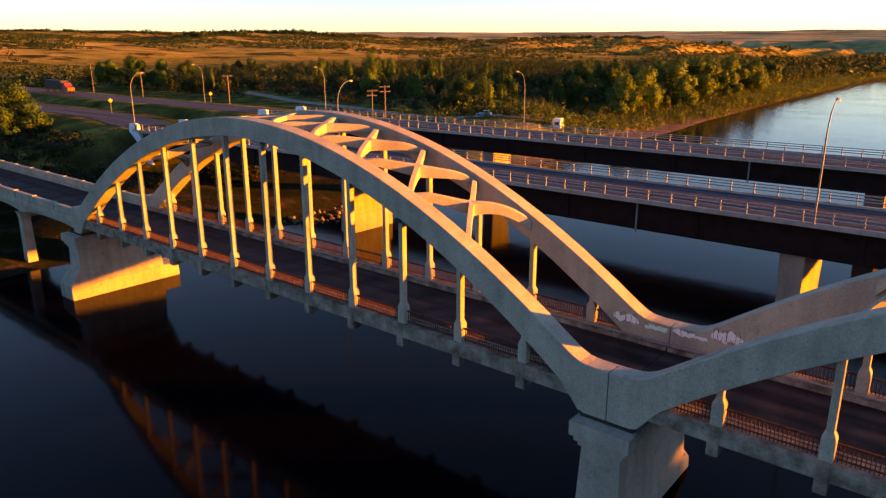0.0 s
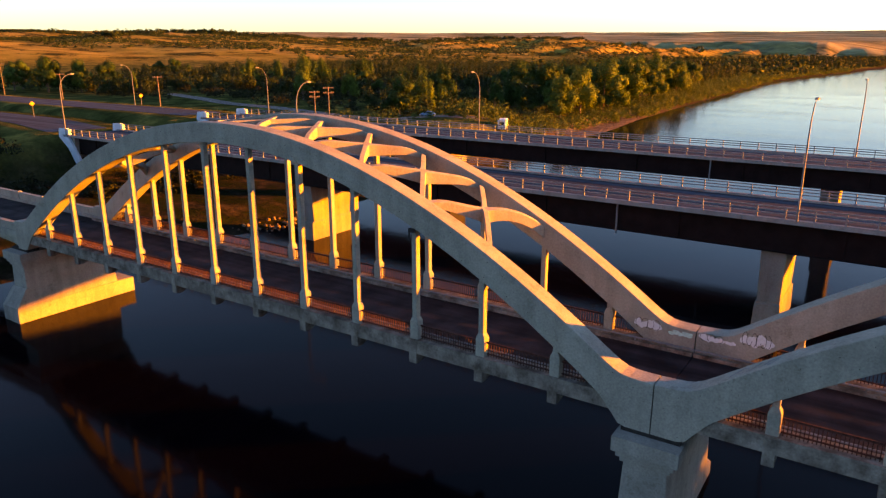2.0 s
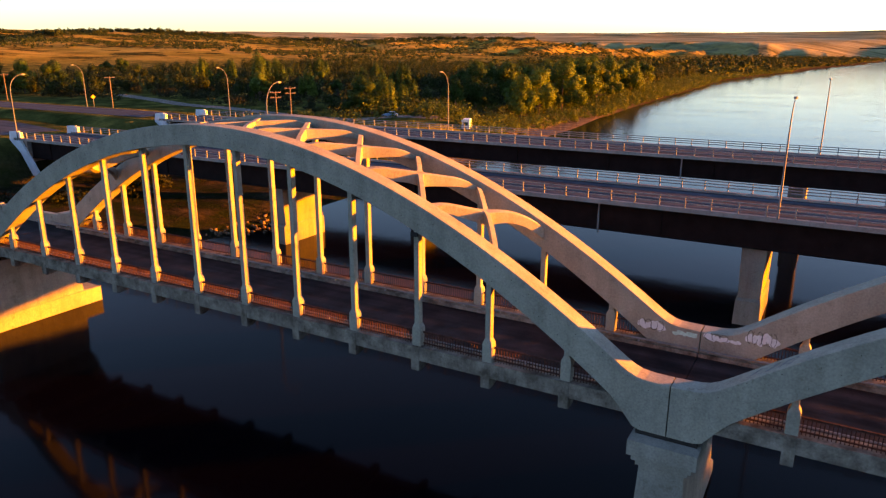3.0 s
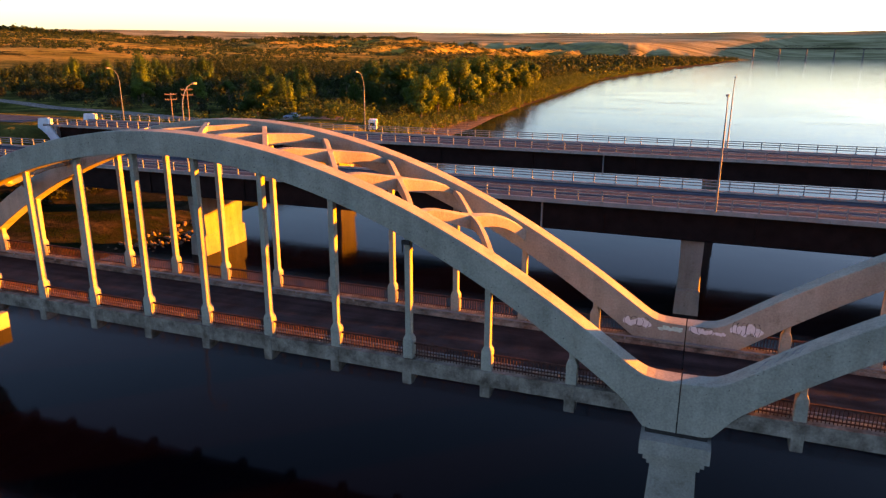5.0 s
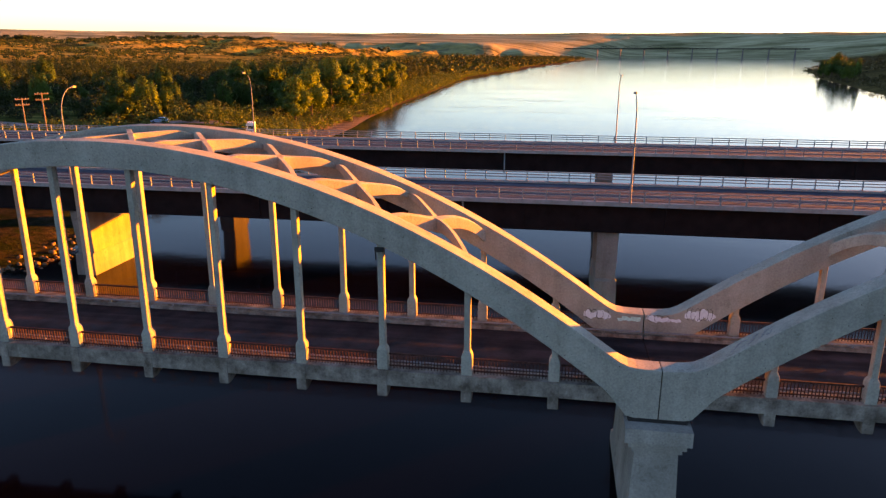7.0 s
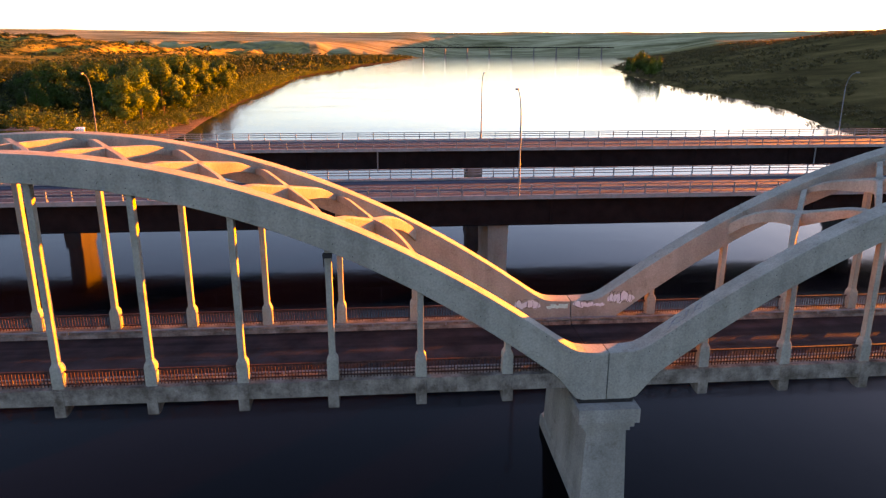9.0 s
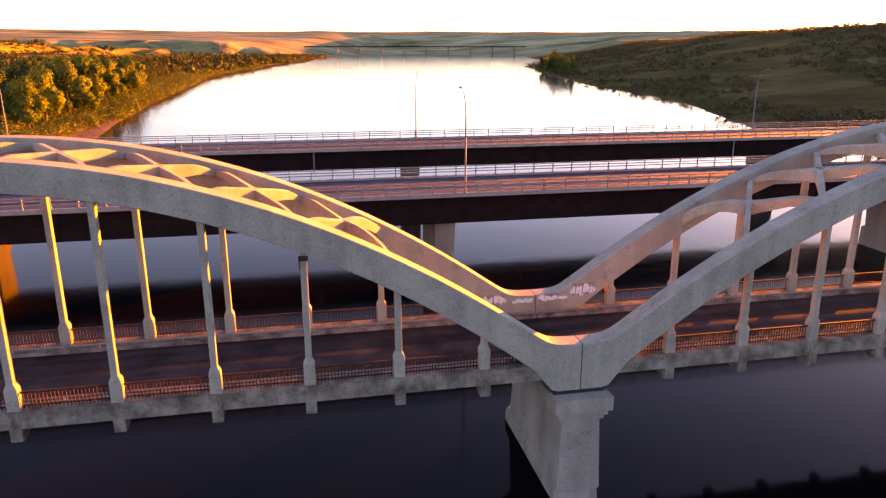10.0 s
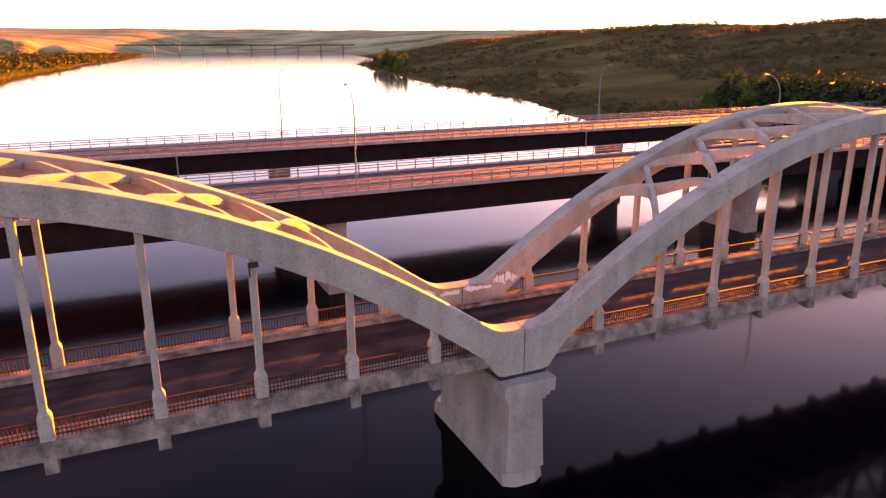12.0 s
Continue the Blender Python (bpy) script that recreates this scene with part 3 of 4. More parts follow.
# ---- approach of the old bridge, abutments and roads ----
def approach_span(x0, x1):
    ap = thing("approach_span", "grey concrete approach span with low solid parapets", "bridge", at=(0, 0, 0))
    bm = bmesh.new()
    box(bm, x0, x1, 0.75, 7.95, 7.95, 8.32)
    part("deck_slab", bm, OLD_ROAD, ap, "worn grey road surface")
    for y0, y1 in ((0.05, 0.75), (7.95, 8.65)):
        bm = bmesh.new()
        box(bm, x0, x1, y0, y1, 8.0, 8.62)
        box(bm, x0, x1, y0 + 0.2, y1 - 0.2, 8.62, 9.25)
        box(bm, x0, x1, y0 + 0.12, y1 - 0.12, 9.25, 9.42)
        n = int((x1 - x0) / 5.2)
        for i in range(n + 1):
            x = x0 + i * (x1 - x0) / n
            box(bm, x - 0.2, x + 0.2, y0 + 0.1, y1 - 0.1, 8.6, 9.52)
        part("parapet", bm, CONCRETE, ap)
    for yc in (0.9, 3.2, 5.5, 7.8):
        bm = bmesh.new()
        n = max(1, round((x1 - x0) / 16))
        for i in range(n):
            a, b = x0 + i * (x1 - x0) / n, x0 + (i + 1) * (x1 - x0) / n
            pts = [(a + (b - a) * k / 12, 8.0 - 0.75 - 0.55 * abs(2 * k / 12 - 1) ** 2.5) for k in range(13)]
            loft(bm, [[(x, yc - 0.22, z), (x, yc + 0.22, z), (x, yc + 0.22, 7.98), (x, yc - 0.22, 7.98)] for x, z in pts])
        part("girder", bm, CONCRETE, ap)
    n = max(1, round((x1 - x0) / 16))
    for i in range(1, n):
        x = x0 + i * (x1 - x0) / n
        for yc in (0.9, 7.8):
            bm = bmesh.new()
            loft(bm, [[(x - h, yc - h, z), (x + h, yc - h, z), (x + h, yc + h, z), (x - h, yc + h, z)] for z, h in ((-1, 0.6), (5.8, 0.5), (6.6, 0.62), (6.75, 0.75))])
            part("column", bm, PIER_CONC, ap)
        bm = bmesh.new()
        box(bm, x - 0.4, x + 0.4, 0.3, 8.4, 6.1, 6.72)
        part("cross_beam", bm, PIER_CONC, ap)
    return ap


approach_span(-126.0, JOINT_X - 2 * HALF - 0.04)
approach_span(JOINT_X + 2 * HALF + 0.04, 142.0)


PALE = plain("pale_bluish_abutment_paint", (0.50, 0.58, 0.66), 0.8, 0.0, 0.12, 0.8)


def abutment(x, y0, y1, top, s):
    ab = thing("abutment", "pale painted concrete bridge abutment with sloped wing walls", "abutment", "abutments of the highway bridges", at=(x, 0, 0))
    for yy, t in ((y0, 1), (y1, -1)):
        bm = bmesh.new()
        prof = [(4.6 * s, top - 6.2), (0.0, top - 0.1), (-0.0, top + 1.15), (-2.5 * s, top + 1.0), (-2.9 * s, top - 0.9), (-0.5 * s, top - 6.2)]
        a, b = sorted((yy, yy + t * 0.4))
        loft(bm, [[(px, a, z) for px, z in prof], [(px, b, z) for px, z in prof]])
        part("wing_wall", bm, PALE, ab)
        bm = bmesh.new()
        a, b = sorted((yy - t * 0.06, yy + t * 0.5))
        box(bm, min(0, 0.6 * s), max(0, 0.6 * s), a, b, top, top + 1.0)
        bevelled(bm, 0.05)
        part("end_post", bm, WHITE, ab, "white end post")
    bm = bmesh.new()
    box(bm, min(0.2 * s, 1.2 * s), max(0.2 * s, 1.2 * s), y0 + 0.5, y1 - 0.5, -1, top - 0.5)
    part("front_wall", bm, NEW_CONC, ab)
    return ab


abutment(-114.5, B1[0], B1[1], B1[2], 1)
abutment(-114.5, B2[0], B2[1], B2[2], 1)
abutment(175.5, B1[0], B1[1], B1[2], -1)
abutment(175.5, B2[0], B2[1], B2[2], -1)


def ribbon(name, centre, xs, half, lift, mat, label, category):
    verts, faces = [], []
    for i, x in enumerate(xs):
        x, y = centre(x)
        x2, y2 = centre(xs[min(i + 1, len(xs) - 1)] + (0.01 if i + 1 == len(xs) else 0))
        d = Vector((x2 - x, y2 - y, 0))
        d = d.normalized() if d.length > 0 else Vector((-1, 0, 0))
        n = Vector((-d.y, d.x, 0))
        z = max(land(x, y), land(*(Vector((x, y, 0)) + n * half).xy), land(*(Vector((x, y, 0)) - n * half).xy)) + lift
        for k in (-1, 1):
            p = Vector((x, y, 0)) + n * half * k
            verts.append((p.x, p.y, z))
        for k in (-1, 1):
            p = Vector((x, y, 0)) + n * (half + 0.6) * k
            verts.append((p.x, p.y, z - 0.7))
        if i:
            a, b = 4 * (i - 1), 4 * i
            faces += [(a, a + 1, b + 1, b), (a + 2, a, b, b + 2), (a + 1, a + 3, b + 3, b + 1)]
    me = bpy.data.meshes.new(name)
    me.from_pydata(verts, [], faces)
    me.materials.append(mat)
    return tagged(new(name, me), label, category, kind="structure")


def highway(y0):
    return lambda x: (x, road_line(y0, x))


WEST_RUN = [-116.2 - 6 * i for i in range(110)]
ribbon("road_near", highway(40.3), WEST_RUN, 5.2, 0.05, NEW_ROAD, "grey asphalt highway lane west of the bridge", "road")
ribbon("road_far", highway(69.9), WEST_RUN, 5.2, 0.05, NEW_ROAD, "grey asphalt highway lane west of the far bridge", "road")
GRAVEL = road_material("gravel_lane", (0.24, 0.20, 0.17), (0.15, 0.125, 0.11), False)
ribbon("road_service", lambda x: (x, 138 + 0.0011 * (x + 100) ** 2 + 4 * math.sin(x * 0.02)), [-88 - 5 * i for i in range(40)], 3.2, 0.06, GRAVEL, "pale gravel service road beside the trees", "road")


# ---- railway bridge far up the river ----
def railway_bridge():
    rb = thing("railway_bridge", "distant steel truss railway bridge on slim piers", "bridge", at=(130, 2640, 0), rz=math.degrees(math.atan2(2530 - 2640, 770 - 130)))
    length, deck = 650.0, 37.0
    bm = bmesh.new()
    box(bm, -120, length + 40, -2.2, 2.2, deck - 3.4, deck)
    part("deck_girder", bm, STEEL, rb)
    for k in range(3):
        bm = bmesh.new()
        a = k * 81.0 + 12
        for yy in (-2.4, 2.4):
            n = 6
            top = [(a + i * 9, yy, deck + 9.5 - 0.5 * (i - 3) ** 2) for i in range(7)]
            tube(bm, [(a, yy, deck)] + top + [(a + 54, yy, deck)], 0.35, 4)
            for i in range(7):
                tube(bm, [(a + i * 9, yy, deck), top[i]], 0.22, 4)
                if i < 6:
                    tube(bm, [(a + i * 9, yy, deck), top[i + 1]], 0.18, 4)
        part("truss", bm, STEEL, rb)
    for i in range(9):
        x = i * 81.0
        bm = bmesh.new()
        loft(bm, [[(x - a, -b, z), (x + a, -b, z), (x + a, b, z), (x - a, b, z)] for z, a, b in ((-2.5, 2.4, 6.0), (deck - 5, 1.7, 4.2), (deck - 3.4, 2.2, 4.6))])
        part("pier", bm, FAR_PIER, rb)
    return rb


railway_bridge()


# ---- poles, signs, vehicles ----
def utility_pole(x, y, top, arms, label):
    z = land(x, y)
    po = thing("utility_pole", label, "utility pole", "utility poles", at=(x, y, z - 0.3))
    h = top - z + 0.3
    bm = bmesh.new()
    tube(bm, [(0, 0, 0), (0, 0, h)], [0.17, 0.11])
    part("pole", bm, WOOD, po)
    for i in range(arms):
        bm = bmesh.new()
        zz = h - 0.35 - i * 1.15
        box(bm, -0.07, 0.07, -1.3, 1.3, zz - 0.09, zz + 0.09, Matrix.Rotation(-0.6, 4, 'Z'))
        part("cross_arm", bm, WOOD, po)
        for s in (-1.2, -0.7, 0.7, 1.2):
            bm = bmesh.new()
            tube(bm, [(0, s, zz + 0.08), (0, s, zz + 0.2), (0, s, zz + 0.28)], [0.05, 0.08, 0.04], 6)
            bm.transform(Matrix.Rotation(-0.6, 4, 'Z'))
            part("insulator", bm, GALV, po)
    return po


utility_pole(-108.7, 96.0, 17.2, 2, "weathered wooden pole with two cross arms")
utility_pole(-114.2, 97.0, 16.0, 2, "weathered wooden pole with two cross arms")
utility_pole(-169.0, 92.0, 18.6, 1, "weathered wooden pole with one cross arm")
utility_pole(-215.9, 90.0, 18.6, 1, "weathered wooden pole with one cross arm")
utility_pole(-300.0, 112.0, 20.5, 1, "weathered wooden pole with one cross arm")


def warning_sign(x, y, zc):
    z = land(x, y)
    s = thing("warning_sign", "yellow diamond road warning sign on a thin post", "road sign", "warning signs", at=(x, y, z))
    bm = bmesh.new()
    box(bm, -0.05, 0.05, -0.05, 0.05, -0.2, zc - z)
    part("post", bm, GALV, s)
    bm = bmesh.new()
    q = Matrix.Translation((0.08, 0, zc - z)) @ Matrix.Rotation(math.pi / 4, 4, 'X')
    box(bm, -0.02, 0.02, -0.38, 0.38, -0.38, 0.38, q)
    part("panel", bm, YELLOW, s)
    s.matrix_world = pose(x, y, z, 0, 0, -25)
    return s


warning_sign(-154.1, 49.5, 14.1)
warning_sign(-156.6, 78.0, 14.3)

BLUE = plain("blue_car_paint", (0.20, 0.33, 0.50), 0.3, 0.2, 0.05)
DARK_GLASS = plain("dark_window_glass", (0.02, 0.022, 0.025), 0.08, 0.0, 0.1)
TYRE = plain("tyre_rubber", (0.02, 0.02, 0.02), 0.85)
RED = plain("red_truck_paint", (0.12, 0.014, 0.01), 0.35, 0.0, 0.08)
TRAILER = plain("dark_trailer_side", (0.035, 0.03, 0.03), 0.6)


def wheel(parent, x, y, r):
    bm = bmesh.new()
    tube(bm, [(x, y - 0.12, r), (x, y - 0.09, r), (x, y + 0.09, r), (x, y + 0.12, r)], [r * 0.86, r, r, r * 0.86], 16)
    w = part("wheel", bm, TYRE, parent, "black tyre")
    bm = bmesh.new()
    tube(bm, [(x, y - 0.135, r), (x, y + 0.135, r)], r * 0.55, 12)
    part("rim", bm, GALV, w, "grey rim")


def parked_car(x, y, rz):
    car = thing("car", "light blue parked car on the gravel", "car", at=(x, y, land(x, y) + 0.08), rz=rz)
    bm = bmesh.new()
    prof = [(-2.2, 0.35), (2.15, 0.35), (2.2, 0.7), (1.3, 0.92), (0.6, 0.98), (-1.7, 1.0), (-2.2, 0.85)]
    loft(bm, [[(px, yy, pz) for px, pz in prof] for yy in (-0.88, 0.88)])
    bevelled(bm, 0.06)
    part("body", bm, BLUE, car)
    bm = bmesh.new()
    loft(bm, [[(-1.75, -0.8, 0.97), (0.75, -0.8, 0.97), (0.75, 0.8, 0.97), (-1.75, 0.8, 0.97)], [(-1.3, -0.66, 1.45), (0.05, -0.66, 1.45), (0.05, 0.66, 1.45), (-1.3, 0.66, 1.45)]])
    part("cabin_glass", bm, DARK_GLASS, car, "dark windows")
    bm = bmesh.new()
    box(bm, -1.3, 0.05, -0.66, 0.66, 1.45, 1.5)
    part("roof", bm, BLUE, car)
    for px in (-1.35, 1.35):
        for yy in (-0.8, 0.8):
            wheel(car, px, yy, 0.32)
    return car


parked_car(-105.9, 133.5, 195)


def camper(x, y, rz):
    v = thing("camper_van", "white boxy camper van parked beside the shrubs", "van", at=(x, y, land(x, y) + 0.05), rz=rz)
    bm = bmesh.new()
    box(bm, -2.7, 1.4, -1.1, 1.1, 0.6, 3.1)
    bevelled(bm, 0.12)
    part("body", bm, WHITE, v)
    bm = bmesh.new()
    prof = [(1.4, 0.5), (3.0, 0.5), (3.0, 1.25), (2.4, 1.4), (1.9, 2.2), (1.4, 2.25)]
    loft(bm, [[(px, yy, pz) for px, pz in prof] for yy in (-0.98, 0.98)])
    part("cab", bm, WHITE, v)
    for yy in (-1.105, 1.105):
        bm = bmesh.new()
        box(bm, -1.6, -0.3, yy - 0.015, yy + 0.015, 1.7, 2.3)
        part("side_window", bm, DARK_GLASS, v)
    bm = bmesh.new()
    box(bm, -2.72, -2.69, -0.6, 0.6, 1.6, 2.4)
    part("rear_window", bm, DARK_GLASS, v)
    for px in (-1.7, 2.2):
        for yy in (-0.95, 0.95):
            wheel(v, px, yy, 0.38)
    return v


camper(-80.5, 131.8, 112)


def truck(x, y, rz):
    t = thing("truck", "dark semi trailer truck with a red cab on the highway", "truck", at=(x, y, land(x, y) + 0.1), rz=rz)
    bm = bmesh.new()
    box(bm, -9.5, 2.5, -1.25, 1.25, 1.2, 3.9)
    bevelled(bm, 0.06)
    part("trailer", bm, TRAILER, t, "dark trailer")
    bm = bmesh.new()
    prof = [(2.9, 0.7), (6.6, 0.7), (6.7, 1.9), (5.0, 2.1), (4.5, 3.2), (2.9, 3.3)]
    loft(bm, [[(px, yy, pz) for px, pz in prof] for yy in (-1.15, 1.15)])
    bevelled(bm, 0.08)
    part("cab", bm, RED, t, "red cab")
    for px in (-8.6, -7.4, 1.0, 3.4, 5.9):
        for yy in (-1.05, 1.05):
            wheel(t, px, yy, 0.5)
    return t


truck(-226.0, 68.5, 0)


# ---- paint on the old bridge ----
SPRAY_W = plain("white_spray_paint", (0.58, 0.60, 0.62), 0.7, 0.0, 0.1, 6.0)
SPRAY_T = plain("teal_spray_paint", (0.38, 0.58, 0.52), 0.7, 0.0, 0.2, 6.0)
SPRAY_K = plain("black_spray_paint", (0.02, 0.02, 0.022), 0.7)


def spray(x0, x1, z0, z1, mat, seed, label, blobs=5, lines=0):
    """A painted tag on the road side of the far rib: patches of paint and thin outlines."""
    rng = random.Random(seed)
    tag = thing("graffiti", label, "graffiti", at=((x0 + x1) / 2, INNER, (z0 + z1) / 2))
    w, h = x1 - x0, z1 - z0
    for i in range(blobs):
        bm = bmesh.new()
        cx, cz = -w / 2 + w * (i + 0.5) / blobs + rng.uniform(-0.05, 0.05), rng.uniform(-0.14, 0.14) * h
        rx, rz, ph = w / blobs * rng.uniform(0.7, 1.0), h * rng.uniform(0.24, 0.38), rng.uniform(0, 6)
        ring = []
        for k in range(20):
            a = k * math.tau / 20
            r = 1 + 0.14 * math.sin(3 * a + ph) + 0.1 * math.sin(5 * a + 2 * ph)
            ring.append((cx + rx * r * math.cos(a), cz + rz * r * math.sin(a)))
        loft(bm, [[(px, 0.01, pz) for px, pz in ring], [(px, -0.004 - 0.0015 * (i % 3), pz) for px, pz in ring]])
        part("paint_patch", bm, mat, tag)
    for i in range(lines):
        bm = bmesh.new()
        cx, r, ph = -w / 2 + w * (i + 0.5) / lines, w / lines * 0.6, rng.uniform(0, 6)
        tube(bm, [(cx + r * math.cos(ph + a * 0.6), -0.008, h * 0.42 * math.sin(ph + a * 0.6)) for a in range(8)], 0.014, 5)
        part("paint_line", bm, SPRAY_K, tag, "thin black outline")
    return tag


spray(-3.3, -1.9, 9.25, 10.0, SPRAY_W, 3, "white spray paint patch with black scrawl on concrete rib", 5, 4)
spray(-1.25, 0.0, 9.2, 9.62, SPRAY_T, 4, "pale teal spray paint patch on the concrete rib", 5)
spray(0.5, 1.7, 9.28, 9.82, SPRAY_W, 5, "white spray paint scrawl on the concrete rib", 5, 3)
spray(1.85, 2.4, 9.28, 9.62, SPRAY_W, 6, "small white spray paint patch on the concrete rib", 3)
spray(2.75, 4.2, 9.5, 10.45, SPRAY_W, 7, "white rounded spray paint letters with black outlines on rib", 5, 6)


def scrawl(x0, x1, y, seed, label):
    """Loops of grey spray paint on the top of the near rib."""
    rng = random.Random(seed)
    tag = thing("graffiti", label, "graffiti", at=(x0, y, rib_top(x0 - JOINT_X - HALF)))
    for i in range(5):
        bm = bmesh.new()
        xa = x0 + (x1 - x0) * (i + rng.uniform(0.1, 0.8)) / 5
        ph, r = rng.uniform(0, 6), rng.uniform(0.14, 0.24)
        pts = []
        for k in range(9):
            a = ph + k * 0.62
            px, py = xa + r * math.cos(a) * (1 + 0.5 * math.sin(2.3 * a)), y + 0.26 * math.sin(a + 0.4 * ph)
            pts.append((px - x0, py - y, rib_top(px - JOINT_X - HALF) - rib_top(x0 - JOINT_X - HALF) + 0.004))
        tube(bm, pts, 0.013, 5)
        part("paint_line", bm, SPRAY_G, tag)
    return tag


SPRAY_G = plain("grey_spray_paint", (0.17, 0.17, 0.18), 0.7)
scrawl(3.6, 5.6, RIBS[0] + RIB / 2, 12, "grey looping spray paint scrawl on top of the concrete rib")


# a dark junction box and its conduit at the head of one hanger
box_thing = thing("junction_box", "small dark metal junction box at the hanger top", "junction box", at=(JOINT_X - HALF + HANGERS[9], 0.12, rib_bottom(HANGERS[9]) - 0.35))
bm = bmesh.new()
box(bm, -0.24, 0.24, -0.12, 0.0, -0.05, 0.2)
box(bm, -0.22, -0.16, -0.12, 0.0, -0.5, -0.05)
bevelled(bm, 0.015)
part("housing", bm, JOINT, box_thing)


# ---- trees and scrub ----
def leaf_material(name, stops, rnd=True):
    m, nt, b = material(name, 0.7)
    oi = nt.nodes.new("ShaderNodeObjectInfo")
    g = nt.nodes.new("ShaderNodeNewGeometry")
    fac = nt.nodes.new("ShaderNodeMath")
    fac.operation = 'MULTIPLY_ADD'
    nt.links.new(g.outputs["Random Per Island"], fac.inputs[0])
    fac.inputs[1].default_value = 0.3
    half = nt.nodes.new("ShaderNodeMath")
    half.operation = 'MULTIPLY'
    nt.links.new(oi.outputs["Random"] if rnd else noise_tex(nt, 0.05, 3, place(nt)), half.inputs[0])
    half.inputs[1].default_value = 0.65 if rnd else 0.85
    nt.links.new(half.outputs[0], fac.inputs[2])
    c = ramp(nt, fac.outputs[0], stops)
    nt.links.new(c, b.inputs["Base Color"])
    b.inputs["Specular IOR Level"].default_value = 0.2
    tr = nt.nodes.new("ShaderNodeBsdfTranslucent")
    nt.links.new(c, tr.inputs["Color"])
    mx = nt.nodes.new("ShaderNodeMixShader")
    mx.inputs[0].default_value = 0.22
    nt.links.new(b.outputs[0], mx.inputs[1])
    nt.links.new(tr.outputs[0], mx.inputs[2])
    nt.links.new(mx.outputs[0], nt.nodes["Material Output"].inputs["Surface"])
    return m


LEAF = leaf_material("cottonwood_leaves", [(0.1, (0.017, 0.044, 0.007)), (0.5, (0.036, 0.078, 0.010)), (0.9, (0.074, 0.125, 0.015))])
WILLOW = leaf_material("willow_scrub_leaves", [(0.15, (0.018, 0.036, 0.007)), (0.5, (0.038, 0.068, 0.011)), (0.85, (0.075, 0.11, 0.017))], False)
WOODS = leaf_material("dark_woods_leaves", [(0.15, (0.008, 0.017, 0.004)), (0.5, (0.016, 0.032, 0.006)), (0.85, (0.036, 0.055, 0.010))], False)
# brown brush leaves, lightened for the haze over the eastern hillside
EASTERN = leaf_material("hazed_brown_brush_leaves", [(0.1, (0.03, 0.026, 0.009)), (0.5, (0.06, 0.05, 0.017)), (0.9, (0.115, 0.088, 0.03))], False)
# shrub leaves in a darker copy; the shade is in the colour
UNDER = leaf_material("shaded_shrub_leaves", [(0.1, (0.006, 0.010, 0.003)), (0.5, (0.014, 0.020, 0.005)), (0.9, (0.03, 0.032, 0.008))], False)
BARK = plain("cottonwood_bark", (0.13, 0.10, 0.075), 0.95, 0.0, 0.35, 4.0)


def leaves(rng, lobes, count, size):
    """Leaf clumps scattered through lobes (x, y, z, rx, ry, rz), thickest near their skins: vertices and faces."""
    w = np.array([l[3] * l[4] * l[5] for l in lobes]) ** 0.8
    pick = rng.choice(len(lobes), count, p=w / w.sum())
    lb = np.array(lobes)[pick]
    d = rng.normal(size=(count, 3))
    d /= np.linalg.norm(d, axis=1)[:, None]
    r = rng.uniform(0.25, 1.0, count) ** 0.45 * rng.uniform(0.85, 1.12, count)
    c = lb[:, :3] + d * r[:, None] * lb[:, 3:]
    n = d + rng.normal(size=(count, 3)) * 0.5 + np.array([0, 0, 0.25])
    n /= np.linalg.norm(n, axis=1)[:, None]
    a = np.cross(n, rng.normal(size=(count, 3)))
    a /= np.linalg.norm(a, axis=1)[:, None]
    b = np.cross(n, a)
    s = size * rng.uniform(0.55, 1.25, count)[:, None]
    out = d * 0.9 + rng.normal(size=(count, 3)) * 0.16 + np.array([0, 0, 0.18])
    out /= np.linalg.norm(out, axis=1)[:, None]
    v = np.stack([c - a * s * 0.9, c - b * s * 0.55 + n * s * 0.2, c + a * s * 0.9, c + b * s * 0.55 + n * s * 0.2], 1).reshape(-1, 3)
    return v, np.arange(count * 4).reshape(-1, 4), np.repeat(out, 4, axis=0)


def tree_lobes(rng, h, wide, kind):
    lobes = []
    if kind == 0:      # upright cottonwood of several leaders
        for i in range(rng.integers(5, 8)):
            a, q = rng.uniform(0, 6.28), rng.uniform(0.1, 0.62) * wide
            top = h * rng.uniform(0.62, 1.0) * (1 - 0.25 * q / wide)
            lobes.append((q * math.cos(a), q * math.sin(a), top * 0.62, wide * rng.uniform(0.28, 0.42), wide * rng.uniform(0.28, 0.42), top * 0.36))
            lobes.append((q * 1.2 * math.cos(a), q * 1.2 * math.sin(a), top * rng.uniform(0.3, 0.5), wide * 0.36, wide * 0.36, h * 0.14))
    else:              # broad crown
        for i in range(rng.integers(8, 12)):
            a, q = rng.uniform(0, 6.28), rng.uniform(0.2, 0.8) * wide
            z = h * rng.uniform(0.28, 0.85) * (1 - 0.3 * q / wide)
            s = wide * rng.uniform(0.26, 0.42)
            lobes.append((q * math.cos(a), q * math.sin(a), z, s, s, s * rng.uniform(0.6, 0.95)))
        lobes.append((0, 0, h * 0.78, wide * 0.42, wide * 0.42, h * 0.2))
    return lobes


